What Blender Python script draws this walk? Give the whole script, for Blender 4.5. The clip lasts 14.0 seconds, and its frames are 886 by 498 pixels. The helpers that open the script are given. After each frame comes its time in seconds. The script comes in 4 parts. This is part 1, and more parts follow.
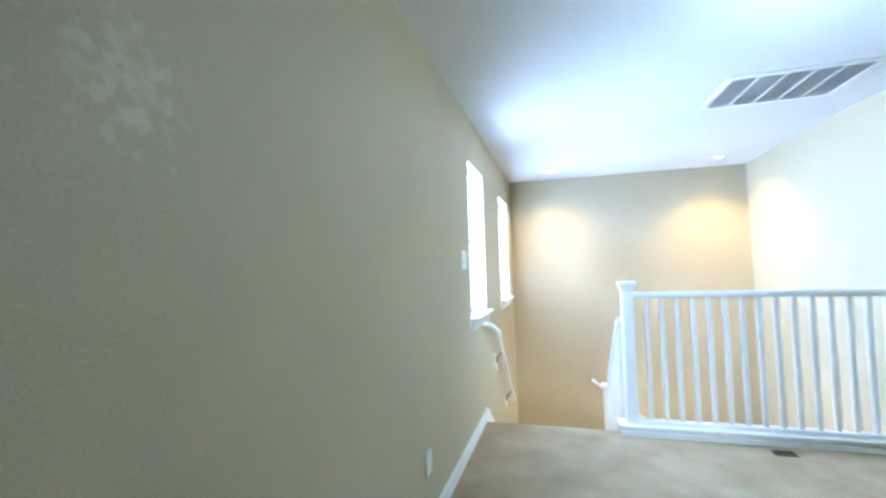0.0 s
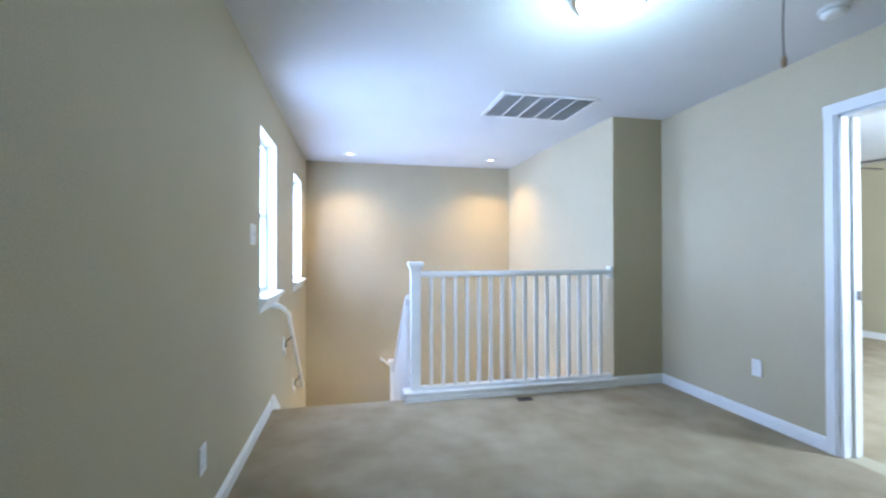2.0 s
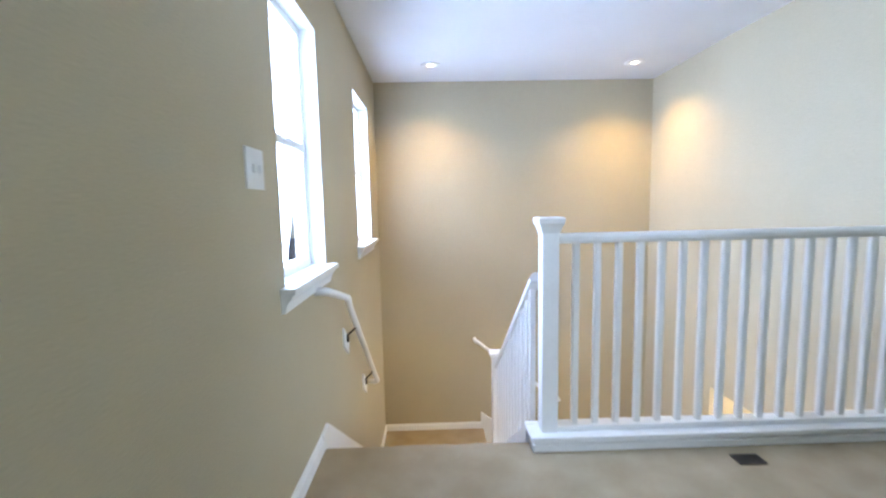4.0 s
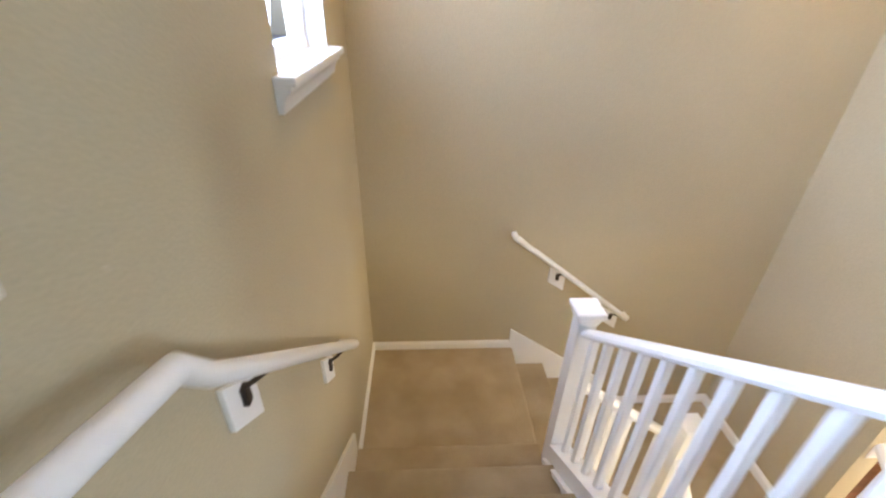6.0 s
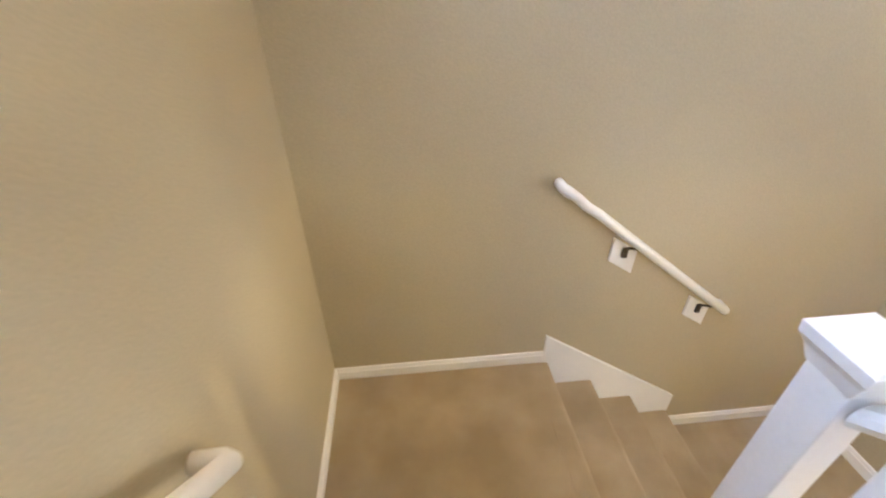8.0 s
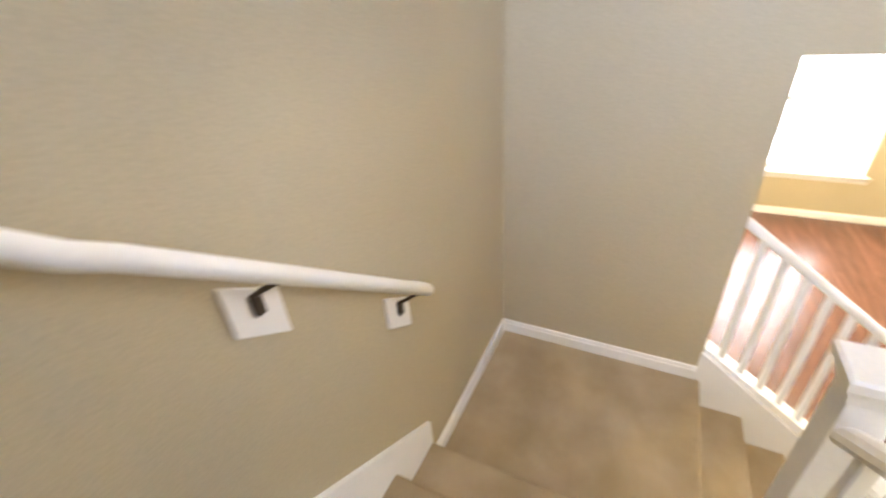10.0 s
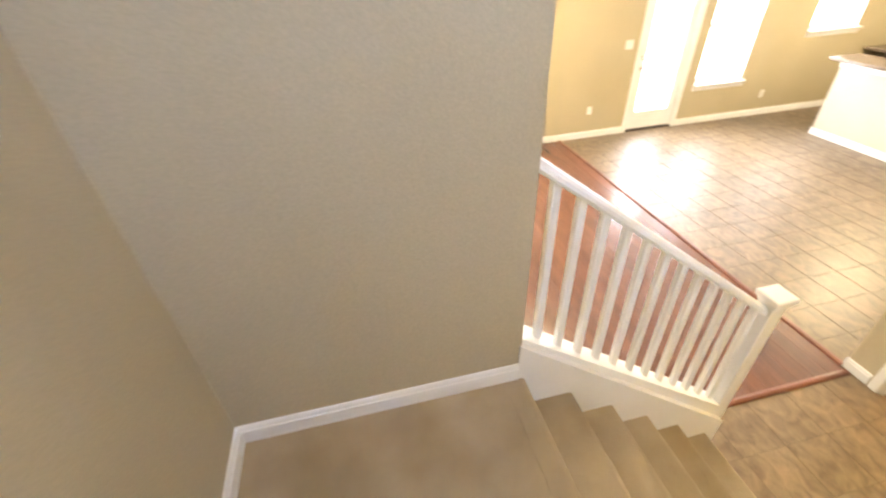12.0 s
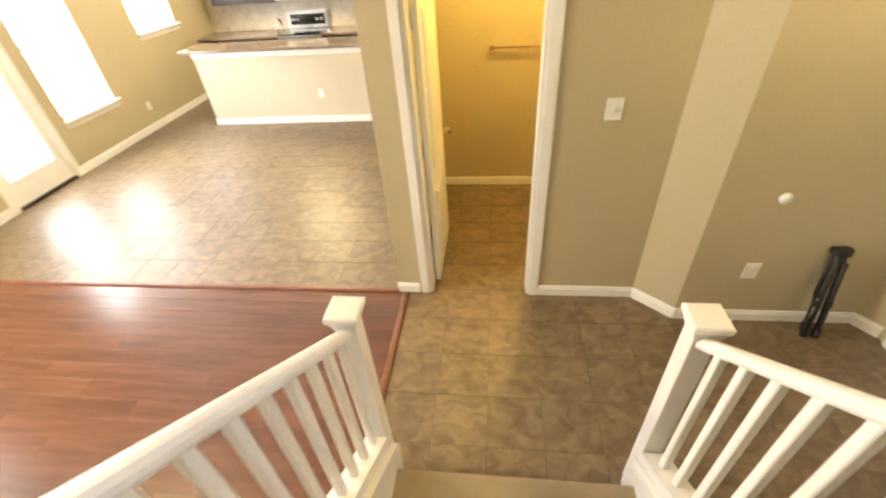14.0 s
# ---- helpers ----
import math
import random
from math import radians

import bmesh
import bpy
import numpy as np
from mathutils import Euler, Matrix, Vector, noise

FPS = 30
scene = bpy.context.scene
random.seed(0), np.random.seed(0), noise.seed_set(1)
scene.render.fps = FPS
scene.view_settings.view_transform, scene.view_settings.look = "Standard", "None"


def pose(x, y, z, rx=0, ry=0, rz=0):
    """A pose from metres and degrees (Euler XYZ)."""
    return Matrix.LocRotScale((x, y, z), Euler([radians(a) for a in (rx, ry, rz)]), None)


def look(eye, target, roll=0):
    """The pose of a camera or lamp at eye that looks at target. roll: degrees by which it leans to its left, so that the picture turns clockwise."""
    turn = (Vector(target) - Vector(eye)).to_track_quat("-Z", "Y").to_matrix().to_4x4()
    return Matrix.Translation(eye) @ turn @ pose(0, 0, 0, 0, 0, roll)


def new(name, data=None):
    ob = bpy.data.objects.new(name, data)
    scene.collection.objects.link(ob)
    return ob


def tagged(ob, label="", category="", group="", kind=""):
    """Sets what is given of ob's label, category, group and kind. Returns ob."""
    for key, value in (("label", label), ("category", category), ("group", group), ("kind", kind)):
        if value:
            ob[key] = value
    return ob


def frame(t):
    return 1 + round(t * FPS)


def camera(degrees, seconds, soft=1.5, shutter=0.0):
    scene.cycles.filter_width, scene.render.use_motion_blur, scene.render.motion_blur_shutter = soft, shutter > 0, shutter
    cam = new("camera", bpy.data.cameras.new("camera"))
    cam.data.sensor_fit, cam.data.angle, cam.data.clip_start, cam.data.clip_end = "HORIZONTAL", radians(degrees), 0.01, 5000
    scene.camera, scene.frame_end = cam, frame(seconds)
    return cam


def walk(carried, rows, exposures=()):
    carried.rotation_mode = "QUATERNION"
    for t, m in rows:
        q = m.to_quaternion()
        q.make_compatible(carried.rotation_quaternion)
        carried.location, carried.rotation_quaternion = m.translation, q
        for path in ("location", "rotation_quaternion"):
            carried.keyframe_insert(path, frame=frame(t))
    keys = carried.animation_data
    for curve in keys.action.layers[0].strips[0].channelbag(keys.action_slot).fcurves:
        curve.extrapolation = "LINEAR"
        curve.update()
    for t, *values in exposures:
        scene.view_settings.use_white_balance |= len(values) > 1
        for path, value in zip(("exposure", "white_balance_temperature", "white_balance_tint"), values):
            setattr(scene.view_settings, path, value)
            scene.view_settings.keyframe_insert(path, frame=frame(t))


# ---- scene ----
cam = camera(92.9, 14.0, soft=2.2, shutter=0.5)

PATH = [
    (0, (0.661, -3.435, 4.328), (0.12, -1.512, 4.421), -1.7),
    (0.5, (0.586, -3.424, 4.306), (0.41, -1.433, 4.378), -2.5),
    (1, (0.627, -3.434, 4.295), (0.85, -1.448, 4.372), -0.9),
    (1.5, (0.634, -3.437, 4.276), (1.105, -1.494, 4.33), -0.1),
    (2, (0.625, -3.411, 4.269), (1.04, -1.454, 4.285), -0.1),
    (2.5, (0.594, -3.236, 4.259), (0.763, -1.245, 4.195), -0.4),
    (3, (0.628, -2.878, 4.281), (0.623, -0.878, 4.235), 0.2),
    (3.5, (0.591, -2.429, 4.269), (0.569, -0.43, 4.194), -0.3),
    (4, (0.575, -1.95, 4.257), (0.618, 0.039, 4.049), -1.2),
    (4.2, (0.576, -1.741, 4.26), (0.572, 0.249, 4.056), -0.1),
    (6.3, (0.369, 0.26, 4.079), (0.473, 1.907, 2.95), 1.5),
    (6.5, (0.381, 0.382, 4.03), (0.472, 2.007, 2.869), 2.0),
    (7, (0.38, 0.632, 3.864), (0.388, 2.268, 2.714), 1.7),
    (9.3, (0.67, 1.575, 3.131), (1.559, 3.022, 2.076), -3.0),
    (9.5, (0.754, 1.67, 3.087), (1.811, 3.0, 2.03), -2.6),
    (10, (0.918, 1.802, 2.966), (2.421, 2.617, 1.929), -4.9),
    (10.5, (1.156, 1.882, 2.914), (2.746, 2.293, 1.773), -5.1),
    (11, (1.429, 1.941, 2.874), (3.022, 2.059, 1.67), -1.6),
    (11.5, (1.639, 1.962, 2.708), (3.272, 1.806, 1.563), -2.0),
    (12, (1.859, 1.89, 2.547), (3.436, 1.563, 1.388), -2.9),
    (12.5, (2.071, 1.812, 2.374), (3.572, 1.104, 1.259), -6.2),
    (13, (2.281, 1.517, 2.172), (3.524, 0.335, 1.143), -6.4),
    (13.5, (2.355, 1.339, 2.277), (2.945, -0.176, 1.112), -6.7),
    (14, (2.416, 1.101, 2.22), (2.649, -0.472, 1.007), -4.5),
]
walk(cam, [(t, look(eye, target, roll)) for t, eye, target, roll in PATH],
     exposures=[(0, 0.66, 5350, 5), (0.5, 0.44, 5350, 6), (1.0, 0.08, 5350, 10), (3.0, 0.08, 5650, 12), (4.2, 0.05, 5950, 13), (6.3, -0.1, 6400, 15), (7.0, 0.1, 6350, 15), (9.5, 0.14, 5950, 13), (12.5, -0.05, 6000, 14), (14, -0.24, 6250, 11)])

# ---- heights and plan ----
U = 3.06            # upper floor
CE = 5.50           # upper ceiling
LC = 2.75           # lower ceiling
LA, LB = 1.80, 1.105  # the two landings
XR, YF = 2.865, 2.47  # stairwell: inner face beside the living room, far face
RISE = 0.18
XE = 7.615          # living room window wall
YK = -7.15          # kitchen back wall
YW = -1.245         # edge of the wood floor, and the powder room wall

# ---- world and large lights ----
world = bpy.data.worlds.new("world")
scene.world = world
world.use_nodes = True
wn = world.node_tree
sky = wn.nodes.new("ShaderNodeTexSky")
sky.sky_type = "NISHITA"
sky.sun_disc = False
sky.sun_elevation, sky.sun_rotation = radians(48), radians(200)
wn.nodes["Background"].inputs["Strength"].default_value = 0.15
wn.links.new(sky.outputs["Color"], wn.nodes["Background"].inputs["Color"])


def area_lamp(name, m, sx, sy, watts, colour):
    d = bpy.data.lights.new(name, "AREA")
    d.shape, d.size, d.size_y, d.energy, d.color = "RECTANGLE", sx, sy, watts, colour
    ob = new(name, d)
    ob.matrix_world = m
    return ob


def point_lamp(name, at, radius, watts, colour):
    d = bpy.data.lights.new(name, "POINT")
    d.shadow_soft_size, d.energy, d.color = radius, watts, colour
    ob = new(name, d)
    ob.location = at
    return ob


def spot_lamp(name, at, degrees, watts, colour):
    d = bpy.data.lights.new(name, "SPOT")
    d.spot_size, d.spot_blend, d.energy, d.color, d.shadow_soft_size = radians(degrees), 0.9, watts, colour, 0.05
    ob = new(name, d)
    ob.location = at
    return ob


DAY = (0.90, 0.95, 1.0)
DAYCOOL = (0.525, 0.675, 1.0)
DAYWARM = (1.0, 0.95, 0.88)
# daylight at the windows of the stair wall
area_lamp("daylight_stair_1", look((-0.34, 0.22, 4.60), (1, 0.22, 4.40)), 1.5, 2.3, 255, DAYCOOL)
area_lamp("daylight_stair_2", look((-0.34, 1.95, 4.60), (1, 1.95, 4.40)), 1.4, 2.3, 215, DAYCOOL)
# daylight at the living room windows and glass door
area_lamp("daylight_living_1", look((XE + 0.30, 0.22, 1.55), (0, 0.22, 1.35)), 2.2, 2.3, 230, DAYWARM)
area_lamp("daylight_living_2", look((XE + 0.30, -2.78, 1.2), (0, -2.78, 1.0)), 1.0, 2.1, 135, DAYWARM)
area_lamp("daylight_living_3", look((XE + 0.30, -3.86, 1.5), (0, -3.86, 1.3)), 1.1, 2.1, 150, DAYWARM)
area_lamp("daylight_kitchen", look((XE + 0.30, -5.70, 1.8), (0, -5.7, 1.6)), 1.3, 1.4, 110, DAYWARM)
# the lamps of the house; kitchen, foyer and bedroom lights are added fills
point_lamp("hall_lamp", (1.80, -1.66, CE - 0.26), 0.12, 18, (0.72, 0.93, 1.0))
spot_lamp("can_lamp_1", (0.58, 1.95, CE - 0.012), 126, 110, (1.0, 0.66, 0.26))
spot_lamp("can_lamp_2", (2.42, 1.95, CE - 0.012), 126, 140, (1.0, 0.66, 0.26))
point_lamp("powder_room_lamp", (2.0, -2.2, 2.45), 0.10, 110, (1.0, 0.62, 0.12))
point_lamp("living_room_lamp", (5.6, 0.03, 2.50), 0.12, 290, (1.0, 0.77, 0.38))
# warm fill added in the kitchen, no known lamp there
point_lamp("kitchen_fill", (5.6, -5.6, 2.45), 0.15, 240, (1.0, 0.77, 0.40))
# yellow fill added to warm the foyer walls, its source is unseen
point_lamp("foyer_fill", (0.9, -0.35, 2.45), 0.15, 30, (1.0, 0.74, 0.34))
# cool fill added behind an unseen opening to brighten the bedroom
area_lamp("bedroom_fill", look((5.6, -3.26, 4.6), (5.6, 0, 4.3)), 1.4, 1.2, 300, (0.72, 0.85, 1.0))


# ---- materials ----
def nodes_of(name, rough=0.6, metal=0.0):
    m = bpy.data.materials.new(name)
    m.use_nodes = True
    t = m.node_tree
    b = t.nodes["Principled BSDF"]
    b.inputs["Roughness"].default_value, b.inputs["Metallic"].default_value = rough, metal
    return m, t, b


def surface(name, c1, c2, scale=3.0, fine=200.0, rough=0.6, bump=0.1, metal=0.0, dist=0.002, per_piece=0.0, stretch=(1, 1, 1), detail=4.0, spread=(0.35, 0.65), twist=0.0):
    """Two colours blended by broad noise, with fine grain in tint and relief."""
    m, t, b = nodes_of(name, rough, metal)
    co = t.nodes.new("ShaderNodeTexCoord")
    mp = t.nodes.new("ShaderNodeMapping")
    mp.inputs["Scale"].default_value = stretch
    t.links.new(co.outputs["Object"], mp.inputs["Vector"])
    n1 = t.nodes.new("ShaderNodeTexNoise")
    n1.inputs["Scale"].default_value, n1.inputs["Detail"].default_value, n1.inputs["Distortion"].default_value = scale, detail, twist
    n2 = t.nodes.new("ShaderNodeTexNoise")
    n2.inputs["Scale"].default_value, n2.inputs["Detail"].default_value = fine, 3.0
    vec = mp.outputs["Vector"]
    if per_piece:
        info = t.nodes.new("ShaderNodeObjectInfo")
        comb = t.nodes.new("ShaderNodeVectorMath")
        comb.operation = "MULTIPLY_ADD"
        cx = t.nodes.new("ShaderNodeCombineXYZ")
        for k in "XYZ":
            t.links.new(info.outputs["Random"], cx.inputs[k])
        t.links.new(cx.outputs["Vector"], comb.inputs[0])
        comb.inputs[1].default_value = (37.0, 53.0, 71.0)
        t.links.new(mp.outputs["Vector"], comb.inputs[2])
        vec = comb.outputs["Vector"]
    for n in (n1, n2):
        t.links.new(vec, n.inputs["Vector"])
    ramp = t.nodes.new("ShaderNodeValToRGB")
    ramp.color_ramp.elements[0].position, ramp.color_ramp.elements[1].position = spread
    ramp.color_ramp.elements[0].color, ramp.color_ramp.elements[1].color = (*c1, 1), (*c2, 1)
    t.links.new(n1.outputs["Fac"], ramp.inputs["Fac"])
    grain = t.nodes.new("ShaderNodeMixRGB")
    grain.blend_type = "OVERLAY"
    grain.inputs["Fac"].default_value = 0.18
    t.links.new(ramp.outputs["Color"], grain.inputs["Color1"])
    t.links.new(n2.outputs["Fac"], grain.inputs["Color2"])
    last = grain.outputs["Color"]
    if per_piece:
        hsv = t.nodes.new("ShaderNodeHueSaturation")
        mr = t.nodes.new("ShaderNodeMapRange")
        mr.inputs["To Min"].default_value, mr.inputs["To Max"].default_value = 1 - per_piece, 1 + per_piece
        t.links.new(info.outputs["Random"], mr.inputs["Value"])
        t.links.new(mr.outputs["Result"], hsv.inputs["Value"])
        t.links.new(last, hsv.inputs["Color"])
        last = hsv.outputs["Color"]
    t.links.new(last, b.inputs["Base Color"])
    bp = t.nodes.new("ShaderNodeBump")
    bp.inputs["Strength"].default_value, bp.inputs["Distance"].default_value = bump, dist
    t.links.new(n2.outputs["Fac"], bp.inputs["Height"])
    t.links.new(bp.outputs["Normal"], b.inputs["Normal"])
    return m


PAINT = surface("khaki_wall_paint", (0.438, 0.378, 0.246), (0.465, 0.402, 0.265), 1.3, 160, 0.60, 0.13, dist=0.0012)


def blotched_paint():
    """The wall paint with one pale, blotchy spot beside the hall."""
    m = PAINT.copy()
    m.name = "khaki_wall_paint_blotched"
    t = m.node_tree
    b = t.nodes["Principled BSDF"]
    under = b.inputs["Base Color"].links[0].from_socket
    geo = t.nodes.new("ShaderNodeNewGeometry")
    far = t.nodes.new("ShaderNodeVectorMath")
    far.operation = "DISTANCE"
    far.inputs[1].default_value = BLOTCH_AT
    t.links.new(geo.outputs["Position"], far.inputs[0])
    fade = t.nodes.new("ShaderNodeMapRange")
    fade.inputs["From Min"].default_value, fade.inputs["From Max"].default_value = 0.05, BLOTCH_REACH
    fade.inputs["To Min"].default_value, fade.inputs["To Max"].default_value = 0.16, -0.16
    t.links.new(far.outputs["Value"], fade.inputs["Value"])
    noise = t.nodes.new("ShaderNodeTexNoise")
    noise.inputs["Scale"].default_value, noise.inputs["Detail"].default_value = 30.0, 5.0
    t.links.new(geo.outputs["Position"], noise.inputs["Vector"])
    add = t.nodes.new("ShaderNodeMath")
    t.links.new(noise.outputs["Fac"], add.inputs[0])
    t.links.new(fade.outputs["Result"], add.inputs[1])
    cut = t.nodes.new("ShaderNodeMapRange")
    cut.inputs["From Min"].default_value, cut.inputs["From Max"].default_value = 0.56, 0.74
    cut.inputs["To Max"].default_value = 0.45
    t.links.new(add.outputs["Value"], cut.inputs["Value"])
    mix = t.nodes.new("ShaderNodeMixRGB")
    mix.inputs["Color2"].default_value = (0.66, 0.64, 0.56, 1)
    t.links.new(cut.outputs["Result"], mix.inputs["Fac"])
    t.links.new(under, mix.inputs["Color1"])
    t.links.new(mix.outputs["Color"], b.inputs["Base Color"])
    return m


BLOTCH_AT, BLOTCH_REACH = (0.0, -2.93, 4.64), 0.20
BLOTCHED = blotched_paint()
CEILING = surface("white_ceiling_paint", (0.70, 0.70, 0.69), (0.74, 0.74, 0.73), 1.1, 120, 0.85, 0.35, dist=0.002)
WHITE = surface("white_gloss_paint", (0.78, 0.78, 0.76), (0.82, 0.82, 0.80), 5, 90, 0.32, 0.05)
PLASTIC = surface("white_plastic", (0.74, 0.74, 0.72), (0.78, 0.78, 0.76), 8, 300, 0.38, 0.02)
CARPET = surface("beige_carpet", (0.330, 0.258, 0.150), (0.450, 0.366, 0.236), 3.8, 420, 0.95, 0.9, dist=0.006, spread=(0.3, 0.7))
TILE = surface("mottled_brown_tile", (0.112, 0.079, 0.047), (0.222, 0.164, 0.102), 9, 70, 0.38, 0.12, per_piece=0.07, detail=9, spread=(0.30, 0.70), stretch=(1.0, 1.35, 1), twist=0.8)
GROUT = surface("grey_grout", (0.105, 0.078, 0.048), (0.145, 0.110, 0.070), 6, 300, 0.9, 0.3)
WOOD = surface("red_brown_laminate", (0.096, 0.041, 0.024), (0.132, 0.058, 0.034), 4, 70, 0.24, 0.05, per_piece=0.10, stretch=(0.5, 6, 1), detail=5)
STRIP = surface("red_brown_wood_trim", (0.12, 0.044, 0.025), (0.17, 0.064, 0.036), 8, 90, 0.3, 0.05)
GRANITE = surface("dark_brown_granite", (0.08, 0.062, 0.048), (0.28, 0.22, 0.17), 60, 250, 0.14, 0.03, detail=6)
CABINET = surface("dark_espresso_wood", (0.016, 0.009, 0.007), (0.035, 0.02, 0.014), 6, 80, 0.35, 0.05, stretch=(6, 6, 1))
SPLASH = surface("beige_backsplash_tile", (0.40, 0.36, 0.29), (0.50, 0.45, 0.37), 9, 120, 0.3, 0.06, per_piece=0.06)
STEEL = surface("brushed_steel", (0.52, 0.52, 0.51), (0.62, 0.62, 0.61), 4, 120, 0.28, 0.05, metal=1.0, stretch=(1, 1, 12))
BLACK = surface("black_glass", (0.008, 0.008, 0.009), (0.014, 0.014, 0.015), 3, 200, 0.08, 0.0)
DARKMETAL = surface("dark_bronze_metal", (0.05, 0.042, 0.035), (0.085, 0.07, 0.058), 12, 200, 0.38, 0.05, metal=0.8)
BLACKCLOTH = surface("black_coated_metal", (0.010, 0.010, 0.012), (0.022, 0.022, 0.025), 10, 220, 0.42, 0.1)
GREY = surface("grey_vent_filter", (0.38, 0.38, 0.375), (0.44, 0.44, 0.43), 20, 260, 0.9, 0.3)
# near-black colour paints the shade inside the floor register
REGISTER_SHADE = surface("painted_register_shade", (0.02, 0.018, 0.016), (0.03, 0.028, 0.025), 20, 260, 0.9, 0.1)
NICKEL = surface("brushed_nickel", (0.50, 0.48, 0.45), (0.60, 0.58, 0.54), 10, 150, 0.26, 0.03, metal=1.0)
FANWOOD = surface("dark_walnut_blade", (0.03, 0.018, 0.012), (0.06, 0.035, 0.022), 5, 90, 0.4, 0.05, stretch=(1, 8, 1))
TOWELWOOD = surface("tan_wood_bar", (0.20, 0.13, 0.07), (0.28, 0.19, 0.10), 8, 120, 0.45, 0.05)


def glass_material():
    m, t, b = nodes_of("window_glass", 0.02)
    b.inputs["Base Color"].default_value = (0.97, 0.98, 0.98, 1)
    b.inputs["Transmission Weight"].default_value = 1.0
    b.inputs["IOR"].default_value = 1.05
    return m


def glow_material(name, colour, strength):
    m, t, b = nodes_of(name, 0.4)
    b.inputs["Base Color"].default_value = (0.8, 0.8, 0.8, 1)
    b.inputs["Emission Color"].default_value = (*colour, 1)
    b.inputs["Emission Strength"].default_value = strength
    return m


GLASS = glass_material()
DOME = glow_material("lit_frosted_glass", (0.85, 0.95, 1.0), 7.0)
CANGLOW = glow_material("lit_recessed_lamp", (1.0, 0.88, 0.62), 9.0)


# ---- mesh helpers ----
def box(bm, x0, y0, z0, x1, y1, z1, bevel=0.0):
    m = Matrix.LocRotScale(((x0 + x1) / 2, (y0 + y1) / 2, (z0 + z1) / 2), None, (abs(x1 - x0), abs(y1 - y0), abs(z1 - z0)))
    made = bmesh.ops.create_cube(bm, size=1.0, matrix=m)["verts"]
    if bevel:
        edges = list({e for v in made for e in v.link_edges})
        bmesh.ops.bevel(bm, geom=edges, offset=bevel, segments=2, affect="EDGES", profile=0.6)
    return bm


def prism(bm, outline, axis, a0, a1):
    """A flat outline of 2D points pushed out along an axis from a0 to a1; the two coordinates are the other axes in order."""
    def at(p, a):
        return {"x": (a, p[0], p[1]), "y": (p[0], a, p[1]), "z": (p[0], p[1], a)}[axis]
    lo = [bm.verts.new(at(p, a0)) for p in outline]
    hi = [bm.verts.new(at(p, a1)) for p in outline]
    bm.faces.new(lo)
    bm.faces.new(hi)
    n = len(outline)
    for i in range(n):
        bm.faces.new((lo[i], lo[(i + 1) % n], hi[(i + 1) % n], hi[i]))
    bmesh.ops.recalc_face_normals(bm, faces=bm.faces[:])
    return bm


def tube(bm, points, r, sides=14, caps=True):
    pts = [Vector(p) for p in points]
    rings = []
    for i, p in enumerate(pts):
        if i == 0:
            d = pts[1] - p
        elif i == len(pts) - 1:
            d = p - pts[i - 1]
        else:
            d = (pts[i + 1] - p).normalized() + (p - pts[i - 1]).normalized()
        d.normalize()
        side = d.cross(Vector((0, 0, 1)))
        if side.length < 0.05:
            side = Vector((1, 0, 0))
        side.normalize()
        up = side.cross(d)
        k = 1.0
        if 0 < i < len(pts) - 1:
            k = 1.0 / max(0.6, d.dot((pts[i + 1] - p).normalized()))
        rings.append([bm.verts.new(p + r * k * (math.cos(a) * side + math.sin(a) * up)) for a in (2 * math.pi * j / sides for j in range(sides))])
    for a, b in zip(rings, rings[1:]):
        for j in range(sides):
            bm.faces.new((a[j], a[(j + 1) % sides], b[(j + 1) % sides], b[j]))
    if caps:
        bm.faces.new(rings[0])
        bm.faces.new(rings[-1])
    bmesh.ops.recalc_face_normals(bm, faces=bm.faces[:])
    return bm


def lathe(bm, profile, at, sides=32):
    """Rings of (radius, height) turned about the upright axis at a place."""
    rings = []
    for r, h in profile:
        rings.append([bm.verts.new((at[0] + r * math.cos(2 * math.pi * j / sides), at[1] + r * math.sin(2 * math.pi * j / sides), at[2] + h)) for j in range(sides)])
    for a, b in zip(rings, rings[1:]):
        for j in range(sides):
            bm.faces.new((a[j], a[(j + 1) % sides], b[(j + 1) % sides], b[j]))
    bm.faces.new(rings[0])
    bm.faces.new(rings[-1])
    bmesh.ops.recalc_face_normals(bm, faces=bm.faces[:])
    return bm


def part(name, bm, material, parent=None, label="", smooth=False):
    me = bpy.data.meshes.new(name)
    bm.to_mesh(me)
    bm.free()
    me.materials.append(material)
    if smooth:
        for p in me.polygons:
            p.use_smooth = True
    ob = new(name, me)
    if parent is not None:
        ob.parent = parent
    if label:
        ob["label"] = label
    return ob


def B(*args, **kw):
    return box(bmesh.new(), *args, **kw)


def thing(name, label, category, group="", kind="", at=(0, 0, 0)):
    e = new(name)
    e.location = at
    e.empty_display_size = 0.1
    return tagged(e, label, category, group, kind)


